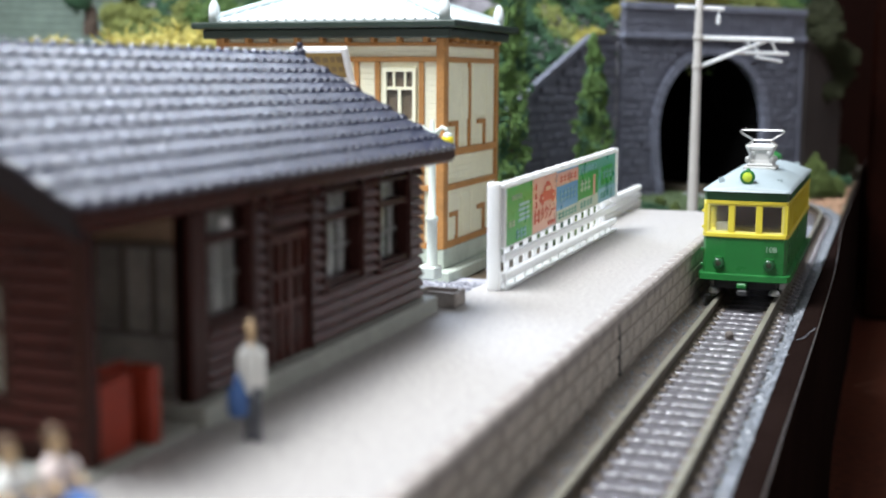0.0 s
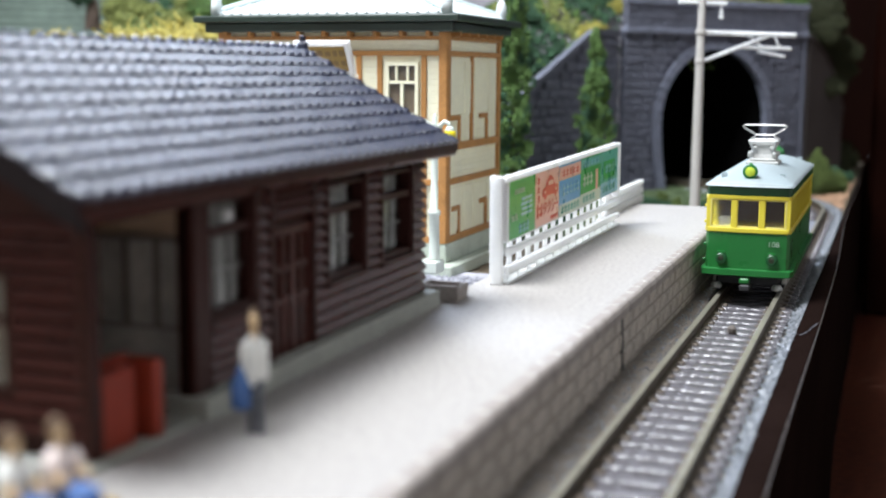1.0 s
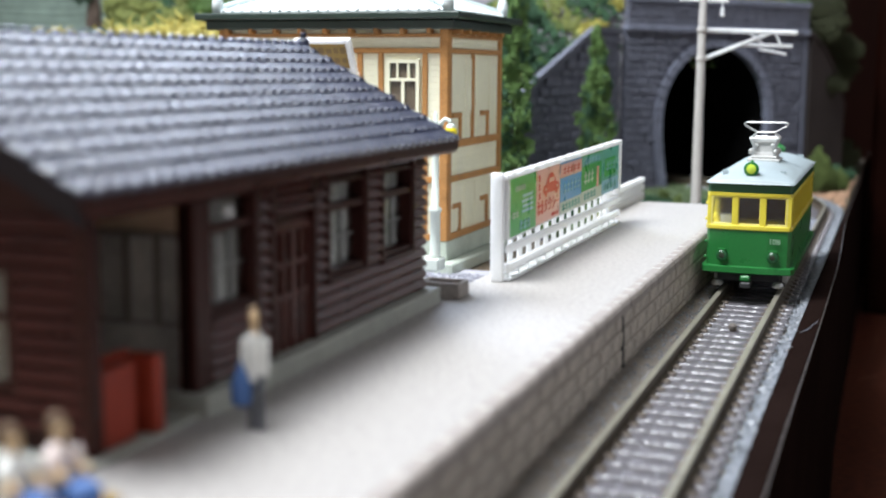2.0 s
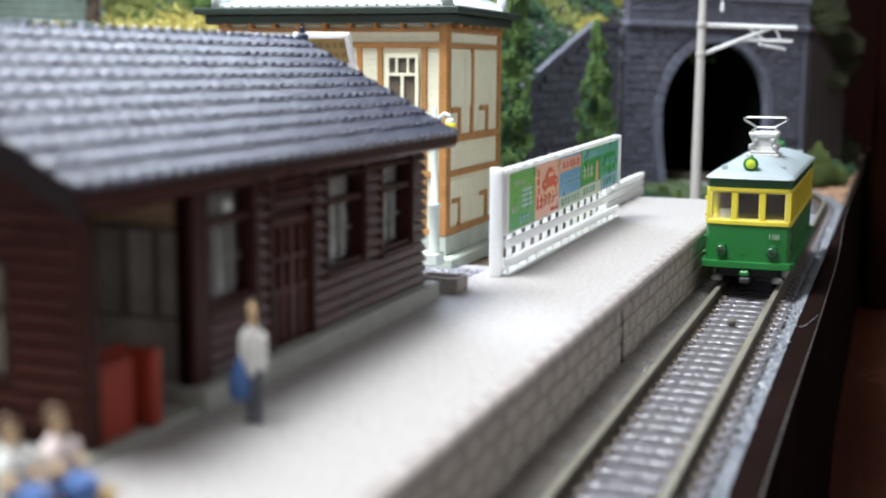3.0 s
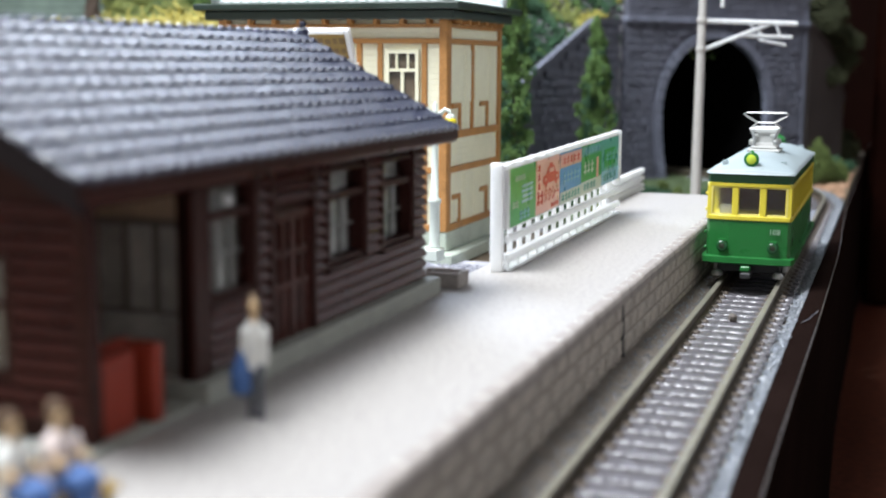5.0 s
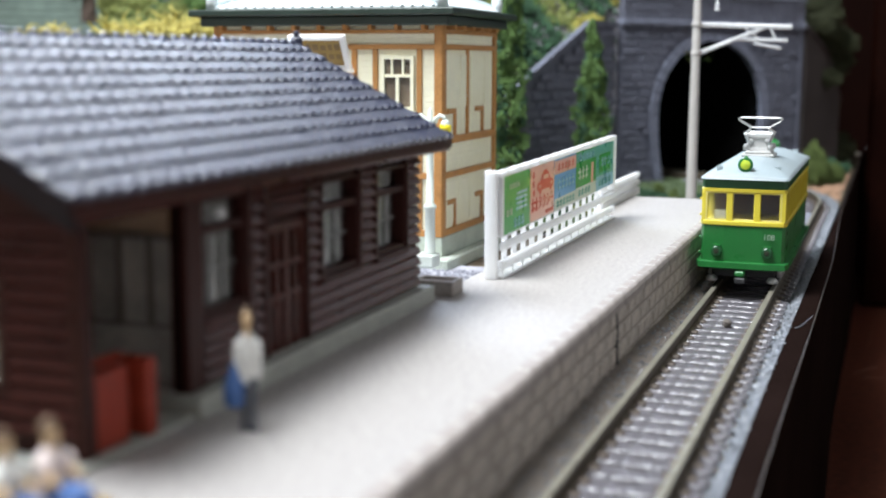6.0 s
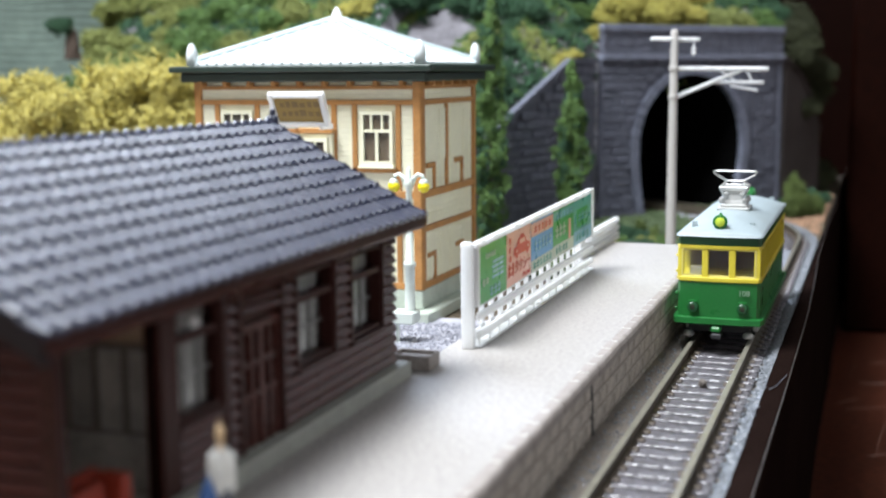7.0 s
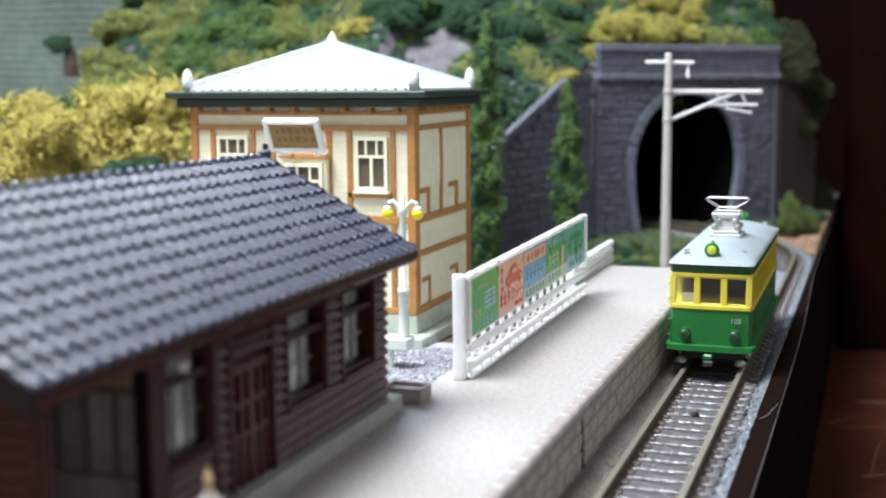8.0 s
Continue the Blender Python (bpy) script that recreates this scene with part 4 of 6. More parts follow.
def street_lamp():
    t = thing("street_lamp", "pale mint twin lamp post with two yellow globes", "street lamp", (-51.7, 208.0, -0.9))
    link("base", boxes((-4.4, 1.4, -2.0, 2.0, 3.8, 6.2), bev=0.3), PALE, t)
    bm = bmesh.new()
    lathe(bm, ((0.8, 0), (0.4, 0.3), (0.45, 3.6), (0.7, 3.9)), (-2.3, -0.6, 0), n=10)
    link("mounting_peg", bm, PALE, t)
    bm = bmesh.new()
    lathe(bm, ((1.15, 6.2), (1.0, 6.6), (0.95, 14.4), (1.2, 14.7), (1.2, 15.3), (0.7, 15.7), (0.58, 29.2), (0.8, 29.6), (0.8, 30.6), (0.45, 31.0), (0.4, 32.6), (0.1, 33.2)), n=12)
    link("post", bm, PALE, t, smooth=True)
    for s in (-1, 1):
        bm = bmesh.new()
        tube(bm, [(0, 0, 29.6), (s * 0.9, 0, 31.0), (s * 1.9, 0, 31.8), (s * 2.7, 0, 31.5), (s * 2.9, 0, 30.8)], 0.42, 8)
        link("arm", bm, PALE, t, smooth=True)
        bm = bmesh.new()
        tube(bm, [(0, 0, 28.2), (s * 1.1, 0, 30.4), (s * 1.5, 0, 31.4)], 0.25, 6)
        link("scroll", bm, PALE, t)
        bm = bmesh.new()
        lathe(bm, ball(1.15, 8), (s * 2.95, 0, 29.5), n=14)
        link("globe", bm, LAMPY, t, "yellow plastic lamp globe", smooth=True)
        bm = bmesh.new()
        lathe(bm, ((0.9, 30.2), (0.8, 30.7), (0.35, 31.0)), (s * 2.95, 0, 0), n=12)
        link("cap", bm, PALE, t)


street_lamp()


def planter():
    t = thing("planter_box", "low grey-brown open planter box beside the station house", "planter", (-28.0, 148.6, 10.0))
    for r in ((-3.2, 2.6, -2.2, -1.7, 0, 2.0), (-3.2, 2.6, 1.5, 2.0, 0, 2.0), (-3.2, -2.7, -1.7, 1.5, 0, 2.0), (2.1, 2.6, -1.7, 1.5, 0, 2.0)):
        link("side_board", boxes(r, bev=0.1), PLATEDGE, t)
    link("fill", boxes((-2.7, 2.1, -1.7, 1.5, 0, 1.5)), PLATEDGE, t)


planter()

# ---- fence and billboard ----


def fence(name, label, at, n, step, front, heights=(1.9, 4.5), deep=0.8):
    """Pickets with rails before them; front: how far the front rails stand out."""
    t = thing(name, label, "fence", at, group="platform fences")
    L = n * step
    thin = len(heights) == 2
    bm = boxes((-0.95, -0.72 if thin else -0.4, 0, 2.3 if thin else step - 0.3, 0, 5.9 if thin else 5.0), bev=0.05)
    post = link("picket", bm, WHITE, t)
    for i in range(n):
        ob = post if i == 0 else new("picket", post.data)
        ob.parent = t
        ob.matrix_basis = pose(0, (1.9 + i * step) * S, 0)
    link("base_strip", boxes((-0.95, front + 0.1, 0.2, L, 0.02, 0.4), bev=0.08), WHITE, t)
    if thin:
        link("base_panel", boxes((-0.7, -0.5, 0.3, L, 0.3, 1.9), bev=0.05), WHITE, t)
    for z in heights:
        bm = bmesh.new()
        box(bm, front - 0.75, front, 0.3, L, z, z + deep, bev=0.16)
        link("rail", bm, WHITE, t)
    for i in range(n):
        link("foot", boxes((front - 0.3, front - 0.12, 0.45 + i * step, 0.63 + i * step, 0.3, heights[0] + 0.2)), WHITE, t)


fence("fence", "white plastic picket fence under the billboard", (-24.6, 161.3, 10.0), 15, 5.0, 1.5, (1.4, 4.05), 1.15)
fence("fence", "white plastic picket fence at the platform's far end", (-28.4, 243.0, 9.7), 8, 5.4, 0.6, (0.5, 2.2, 3.9), 1.25)


def billboard():
    y0, y1 = 161.1, 236.6
    t = thing("billboard", "long white-framed billboard with five coloured adverts", "billboard", (-25.4, y0, 10.0))
    t.matrix_basis = pose(-25.4 * S, y0 * S, 10.0 * S, 0.75, 0, 0)
    L = y1 - y0
    link("end_post", boxes((-0.3, 1.5, -0.5, 0.6, 0, 15.5), bev=0.12), WHITE, t)
    link("inner_post", boxes((0.6, 2.1, 0.6, 1.3, 6.0, 15.1), bev=0.1), WHITE, t)
    link("end_post", boxes((0.8, 2.2, L - 0.5, L + 0.4, 4.6, 15.35), bev=0.1), WHITE, t)
    link("top_rail", boxes((0.9, 2.1, 0, L, 14.5, 15.35), bev=0.15), WHITE, t)
    for i in range(13):
        link("rail_bump", boxes((1.0, 2.0, 2.6 + i * 5.8, 3.9 + i * 5.8, 15.25, 15.43), bev=0.06), WHITE, t)
    link("bottom_rail", boxes((1.0, 2.0, 1.3, L - 0.5, 5.85, 6.1), bev=0.08), WHITE, t)
    link("backing_panel", boxes((1.0, 1.8, 1.3, L - 0.5, 6.0, 14.5)), WHITE, t)
    X = 1.8
    edges = (1.6, 15.2, 29.4, 44.0, 59.6, 74.6)

    def ad(i, m):
        return link("advert", boxes((X, X + 0.12, edges[i] + 0.05, edges[i + 1] - 0.05, 6.05, 14.45)), m, t)

    def flat(parent, y0_, y1_, z0, z1, m, lay=1, name="printed_bar"):
        return link(name, boxes((X + 0.12, X + 0.12 + 0.05 * lay, y0_, y1_, z0, z1)), m, parent)
    rnd = random.Random(11)

    def strokes(parent, ya, yb, za, zb, m, k, lay=2):
        """Unreadable characters, as plain strokes."""
        w = (yb - ya) / k
        for i in range(k):
            a = ya + i * w
            for j in range(2):
                z = za + (zb - za) * (0.15 + 0.45 * j)
                flat(parent, a + 0.1 * w, a + 0.8 * w, z, z + 0.14 * (zb - za), m, lay)
            h = a + w * rnd.uniform(0.25, 0.55)
            flat(parent, h, h + 0.16 * w, za, zb, m, lay)
    a = ad(0, AD_G)
    strokes(a, 4.2, 9.5, 12.4, 13.2, AD_W, 4)
    for i in range(4):
        flat(a, 7.6 + 0.4 * (i % 2), 13.4, 9.0 + 0.75 * i, 9.4 + 0.75 * i, AD_LB)
    strokes(a, 2.6, 6.0, 8.6, 9.6, AD_W, 2)
    strokes(a, 6.5, 12.0, 6.5, 8.0, AD_LB, 3)
    a = ad(1, AD_P)
    bm = bmesh.new()
    shape = [(19.2, 10.5), (28.2, 10.5), (28.6, 11.0), (28.2, 11.7), (26.6, 11.95), (25.7, 12.9), (24.8, 13.2), (24.6, 13.55), (22.8, 13.55), (22.6, 13.2), (21.7, 12.9), (20.8, 11.95), (19.2, 11.7), (18.8, 11.0)]
    vs = [bm.verts.new((X + 0.2, y, z)) for y, z in shape]
    bm.faces.new(vs)
    link("car_emblem", bm, AD_R, a)
    for yy in (20.6, 26.8):
        bm = bmesh.new()
        bm.faces.new([bm.verts.new((X + 0.22, yy + 0.8 * math.cos(q * math.pi / 6), 10.45 + 0.5 * math.sin(q * math.pi / 6))) for q in range(12)])
        link("car_emblem", bm, AD_R, a)
    flat(a, 22.3, 25.3, 12.1, 12.75, AD_P, 3)
    flat(a, 20.0, 20.8, 10.95, 11.35, AD_P, 3)
    flat(a, 26.7, 27.5, 10.95, 11.35, AD_P, 3)
    for i in range(3):
        strokes(a, 16.4, 17.9, 9.9 + 1.4 * i, 10.9 + 1.4 * i, AD_R, 1)
    strokes(a, 16.0, 19.4, 7.5, 9.6, AD_R, 2)
    word = letters("タクシー", 2.55, AD_R, a, (X + 0.2, 24.2, 8.5), (90, 0, 90), "taxi_word")
    word.scale = (0.93, 1.0, 1.0)
    strokes(a, 24, 28.6, 6.5, 7.1, AD_R, 4)
    a = ad(2, AD_B)
    flat(a, 29.5, 43.9, 12.0, 14.2, AD_P)
    strokes(a, 31, 42.8, 12.5, 13.7, AD_R, 5)
    strokes(a, 31.4, 43, 9.2, 11.2, AD_LB, 5)
    flat(a, 29.5, 43.9, 6.05, 8.0, AD_W)
    strokes(a, 30.4, 43, 6.5, 7.7, AD_T, 6, 3)
    a = ad(3, AD_G)
    flat(a, 44.1, 59.5, 12.6, 14.2, AD_T)
    strokes(a, 46, 58, 12.9, 13.9, AD_LB, 5)
    strokes(a, 45.5, 53.5, 9.4, 11.6, AD_W, 3)
    flat(a, 55.5, 57.2, 8.0, 11.8, AD_P)
    flat(a, 44.1, 59.5, 6.05, 8.2, AD_W)
    strokes(a, 45.5, 55, 6.6, 7.8, AD_T, 4, 3)
    a = ad(4, AD_T)
    flat(a, 62, 71.5, 9.2, 12.6, AD_G)
    strokes(a, 63, 71, 10.2, 12.0, AD_LB, 3)
    flat(a, 59.7, 74.5, 6.05, 8.6, AD_LB)
    strokes(a, 61, 72, 6.7, 8.0, AD_T, 4, 3)


billboard()

# ---- catenary pole ----


def pole():
    t = thing("catenary_pole", "slim grey concrete catenary pole with pale bracket arms", "catenary pole", (-19.3, 310.4, -1.4))
    bm = bmesh.new()
    lathe(bm, ((1.35, 0), (1.3, 8), (1.1, 40), (0.95, 60.3), (0.7, 61.0)), n=14)
    link("mast", bm, CONC, t, smooth=True)
    for z in (44.2, 51.3):
        bm = bmesh.new()
        lathe(bm, ((1.15, z - 0.7), (1.3, z - 0.4), (1.3, z + 0.4), (1.15, z + 0.7)), n=12)
        link("clamp", bm, CONC, t)
    d = Vector((20.3, 17.2, 0)).normalized()

    def rod(name, a, za, b, zb, r):
        bm = bmesh.new()
        p, q = d * a, d * b
        tube(bm, [(p.x, p.y, za), (q.x, q.y, zb)], r, 8)
        link(name, bm, WHITE, t)
    rod("arm", 0.5, 51.3, 28.0, 51.0, 0.62)
    rod("brace", 1.0, 44.3, 20.0, 50.8, 0.55)
    rod("lower_arm", 11.5, 47.8, 26.8, 47.6, 0.50)
    rod("strut", 13.5, 50.9, 18.4, 47.9, 0.35)
    rod("strut", 21.6, 50.9, 23.4, 47.8, 0.35)
    rod("steady_arm", 17.0, 46.8, 25.0, 45.6, 0.42)
    rod("cross_arm", -6.5, 58.7, 7.2, 58.5, 0.5)
    bm = bmesh.new()
    p = d * 5.7
    lathe(bm, ((0.25, -3.8), (0.6, -3.5), (0.6, -2.9), (0.3, -2.7), (0.55, -2.4), (0.55, -1.8), (0.25, -1.5), (0.25, 0)), (p.x, p.y, 58.4), n=8)
    link("insulator", bm, WHITE, t)


pole()

# ---- tunnel portal ----
PO, PA = (-34.8, 441.0), 52.0


def tunnel():
    t = thing("tunnel_portal", "dark grey stone-block tunnel portal with arched opening", "tunnel portal", (PO[0], PO[1], -1.5), PA)
    CU = 2.6
    ZC, RI, RO = 24.1, 25.4, 28.6

    def inner(z, r, s=0):
        """Half width of the opening at a height; the sides lean in unevenly towards the foot."""
        if z >= ZC:
            return math.sqrt(max(0, r * r - (z - ZC) ** 2))
        return r - r * (0.13 if s < 0 else 0.23 if s > 0 else 0.18) * ((ZC - z) / ZC) ** 1.8

    def ring_out(a):
        """The ring is thicker at its springing than at its crown."""
        return RI + 2.4 + 1.0 * abs(math.cos(a))

    # body with the opening through it
    zs = [0, 5, 10, 15, 20, 24.1, 31, 36, 40, 43.5, 46.5, 48.4, 49.5]
    bm = bmesh.new()
    U0, U1, D = -39.6, 47.5, 1.7
    for s in (-1, 1):
        edge = U0 if s < 0 else U1
        for i in range(len(zs) - 1):
            a, b = CU + s * inner(zs[i], RI + 0.6, s), CU + s * inner(zs[i + 1], RI + 0.6, s)
            o = ((a, zs[i]), (edge, zs[i]), (edge, zs[i + 1]), (b, zs[i + 1]))
            prism(bm, o if s > 0 else o[::-1], 0.5, D)
    box(bm, U0, U1, 0.5, D, 49.5, 55.0)
    bmesh.ops.remove_doubles(bm, verts=bm.verts, dist=0.02)
    link("body", bm, PORTAL, t)
    # top block, cornice and side piers
    link("cornice", boxes((U0 - 0.3, U1 + 1.0, -1.5, D, 54.3, 56.5), bev=0.35), PORTAL_ED, t)
    link("parapet", boxes((U0 + 0.4, U1 + 0.4, -0.6, D, 56.5, 63.9)), PORTAL, t)
    link("parapet_cap", boxes((U0 - 0.1, U1 + 0.9, -1.4, D, 63.9, 66.5), bev=0.4), PORTAL_ED, t)
    link("pier", boxes((U1 - 1.2, U1 + 0.6, -0.6, 0.6, 0, 54.3), bev=0.3), PORTAL, t)
    # arch ring stones
    n = 22
    for i in range(n):
        a0, a1 = math.pi * i / n, math.pi * (i + 1) / n
        bm = bmesh.new()
        o = [(CU + r * math.cos(a), ZC + r * math.sin(a)) for r, a in ((RI, a0 + 0.008), (ring_out(a0), a0 + 0.008), (ring_out(a1), a1 - 0.008), (RI, a1 - 0.008))]
        prism(bm, o, -0.9, D)
        link("arch_stone", bm, PORTAL_ED, t)
    for s in (-1, 1):
        for i in range(7):
            z0, z1 = ZC * i / 7 + 0.1, ZC * (i + 1) / 7 - 0.1
            o = [(CU + s * inner(z0, RI, s), z0), (CU + s * (inner(z0, RI, s) + 3.4), z0), (CU + s * (inner(z1, RI, s) + 3.4), z1), (CU + s * inner(z1, RI, s), z1)]
            bm = bmesh.new()
            prism(bm, o if s > 0 else o[::-1], -0.9, D)
            link("arch_stone", bm, PORTAL_ED, t)
    # tunnel lining, closed at its far end; its shade is painted near-black
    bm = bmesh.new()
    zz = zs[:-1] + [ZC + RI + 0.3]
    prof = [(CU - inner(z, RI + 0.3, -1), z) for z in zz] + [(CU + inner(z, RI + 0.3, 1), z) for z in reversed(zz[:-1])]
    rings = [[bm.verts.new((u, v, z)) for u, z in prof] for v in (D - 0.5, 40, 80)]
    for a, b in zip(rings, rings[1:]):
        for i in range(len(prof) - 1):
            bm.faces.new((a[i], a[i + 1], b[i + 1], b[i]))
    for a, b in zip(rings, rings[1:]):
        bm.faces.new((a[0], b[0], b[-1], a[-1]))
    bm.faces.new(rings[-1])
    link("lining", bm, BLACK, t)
    # face stones
    rnd = random.Random(21)
    z, c = 0.2, 0
    while z < 53.5:
        h = 2.75
        u = U0 + 0.2 - (2.4 if c % 2 else 0)
        while u < U1 - 2.2:
            w = rnd.choice((4.6, 5.4, 6.2))
            a, b = max(u, U0 + 0.2), min(u + w, U1 - 2.0)
            clear = True
            for zq in (z, z + h):
                if zq < ZC + RO:
                    half = inner(zq, RO + 0.3) if zq > ZC else inner(zq, RI, -1 if a < CU else 1) + 3.6
                    if a < CU + half and b > CU - half:
                        if a < CU - half:
                            b = min(b, CU - half)
                        elif b > CU + half:
                            a = max(a, CU + half)
                        else:
                            clear = False
            if clear and b - a > 1.2:
                bm = boxes((a + 0.12, b - 0.12, -0.10 - rnd.uniform(0, 0.55), 0.6, z + 0.16, z + h - 0.16), bev=0.28)
                link("stone", bm, PORTAL, t)
            u += w
        z += h
        c += 1

    for c in range(3):
        u = U0 + 0.2 - 2.0 * (c % 2)
        while u < U1:
            w = rnd.choice((4.6, 5.4, 6.2))
            a, b = max(u, U0), min(u + w, U1 + 0.4)
            if b - a > 1.2:
                link("stone", boxes((a + 0.12, b - 0.12, -0.7 - rnd.uniform(0, 0.35), 0.2, 56.7 + 2.4 * c, 58.9 + 2.4 * c), bev=0.25), PORTAL, t)
            u += w

    # left wing wall stepping down towards the camera side
    w = thing("retaining_wall", "dark grey stone-block wing wall with a sloping coping", "retaining wall", (-60.6, 408.3, -1.5), math.degrees(math.atan2(348 - 408.3, -75 + 60.6)))
    # local x runs along the wall, local y to its hidden side
    def top(x):
        return 54.5 if x < 19 else 54.5 - 0.43 * (x - 19)
    bm = bmesh.new()
    prism(bm, ((0, 0), (92, 0), (92, top(92)), (19, top(19)), (0, top(0))), -2.4, -0.5)
    link("core", bm, PORTAL, w)
    z, c = 0.2, 0
    while z < 53:
        x = 0.2 - (2.5 if c % 2 else 0)
        while x < 92:
            L = rnd.choice((4.8, 5.6, 6.4))
            if x > -0.5 and top(x + L) - 1.6 > z + 2.7:
                link("stone", boxes((max(x, 0.1) + 0.1, x + L - 0.1, -0.6, 0.10 + rnd.uniform(0, 0.55), z + 0.16, z + 2.59), bev=0.28), PORTAL, w)
            x += L
        z += 2.75
        c += 1
    for x0, x1 in ((-0.5, 19), (19, 40), (40, 62), (62, 92)):
        bm = bmesh.new()
        prism(bm, ((x0, top(x0) - 1.2), (x1 - 0.2, top(x1 - 0.2) - 1.2), (x1 - 0.2, top(x1 - 0.2) + 0.6), (x0, top(x0) + 0.6)), -1.4, 0.6)
        link("coping_stone", bm, PORTAL, w)
    # plain right wing, with its shade put into a darker colour
    w2 = thing("retaining_wall", "plain wing wall beside the tunnel, coloured dark grey for shade", "retaining wall", (-3.8, 480.0, -1.5), 70.0)
    bm = bmesh.new()
    prism(bm, ((0, 0), (34, 0), (34, 27), (27, 38), (14, 49), (0, 55)), 0.0, 6.0)
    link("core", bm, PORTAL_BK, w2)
    bm = bmesh.new()
    for (xa, za), (xb, zb) in (((0, 55), (14, 49)), ((14, 49), (27, 38)), ((27, 38), (34, 27))):
        prism(bm, ((xa, za - 0.6), (xb, zb - 0.6), (xb, zb + 0.7), (xa, za + 0.7)), -0.7, 6.4)
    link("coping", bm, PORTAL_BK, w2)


tunnel()

# ---- foliage ----


def crumb_mesh(name, r, n, crumb, m, seed, squash=1.0, lobes=7):
    """An uneven clump of small foam crumbs with gaps between the lobes."""
    rnd = random.Random(seed)
    hubs = []
    for i in range(lobes):
        v = Vector((rnd.gauss(0, 1), rnd.gauss(0, 1), abs(rnd.gauss(0, 1)) * 0.9)).normalized() * r * rnd.uniform(0.35, 0.72)
        hubs.append((v, r * rnd.uniform(0.28, 0.48)))
    hubs.append((Vector((0, 0, 0.1 * r)), 0.55 * r))
    vs, fs = [], []
    for i in range(n):
        c, q = hubs[rnd.randrange(len(hubs))]
        d = Vector((rnd.gauss(0, 1), rnd.gauss(0, 1), rnd.gauss(0, 1))).normalized()
        p = c + d * q * (0.78 + 0.34 * noise.noise(tuple((c + d * q) / 2.4))) * rnd.uniform(0.72, 1.28)
        p.z *= squash
        s = crumb * rnd.uniform(0.5, 1.4)
        turn = Euler((rnd.uniform(0, 6), rnd.uniform(0, 6), rnd.uniform(0, 6))).to_matrix()
        k = len(vs)
        for e in ((1, 0, 0), (-1, 0.2, 0), (0, 1, 0.2), (0.1, -1, 0), (0, 0, 0.9), (0.2, 0, -0.9)):
            w = p + turn @ (Vector(e) * s * rnd.uniform(0.6, 1.3))
            vs.append(tuple(S * x for x in w))
        fs += [(k + a, k + b, k + c2) for a, b, c2 in ((0, 2, 4), (2, 1, 4), (1, 3, 4), (3, 0, 4), (2, 0, 5), (1, 2, 5), (3, 1, 5), (0, 3, 5))]
    me = bpy.data.meshes.new(name)
    me.from_pydata(vs, [], fs)
    me.materials.append(m)
    return me


def fibre_mesh(name, r, n, m, seed, height=1.0):
    """A springy coral-like tangle of short bent fibres."""
    rnd = random.Random(seed)
    vs, fs = [], []
    hubs = [Vector((rnd.uniform(-0.75, 0.75), rnd.uniform(-0.6, 0.6), rnd.uniform(0.1, 0.8) * height)) * r for i in range(9)]
    for i in range(n):
        h = hubs[rnd.randrange(len(hubs))]
        p = h + Vector((rnd.gauss(0, 1), rnd.gauss(0, 1), rnd.gauss(0, 1))).normalized() * r * rnd.uniform(0.20, 0.44)
        d = Vector((rnd.gauss(0, 1), rnd.gauss(0, 1), rnd.gauss(0, 1))).normalized()
        axis = Vector((rnd.gauss(0, 1), rnd.gauss(0, 1), rnd.gauss(0, 1))).normalized()
        curl = Matrix.Rotation(rnd.uniform(0.4, 0.85), 3, axis)
        q = 0.50 * rnd.uniform(0.55, 1.3)
        prev = None
        for step in range(8):
            side = d.cross(Vector((0.3, 0.5, 0.8))).normalized()
            up = side.cross(d)
            ring = []
            for a in range(4):
                w = p + q * (1 - 0.09 * step) * (math.cos(a * 1.571) * side + math.sin(a * 1.571) * up)
                ring.append(len(vs))
                vs.append(tuple(S * x for x in w))
            if prev:
                fs += [(prev[a], prev[(a + 1) % 4], ring[(a + 1) % 4], ring[a]) for a in range(4)]
            prev = ring
            p = p + d * rnd.uniform(0.8, 1.4)
            d = (curl @ d + 0.2 * Vector((rnd.gauss(0, 1), rnd.gauss(0, 1), rnd.gauss(0, 1)))).normalized()
    me = bpy.data.meshes.new(name)
    me.from_pydata(vs, [], fs)
    me.polygons.foreach_set("use_smooth", [True] * len(fs))
    me.materials.append(m)
    return me


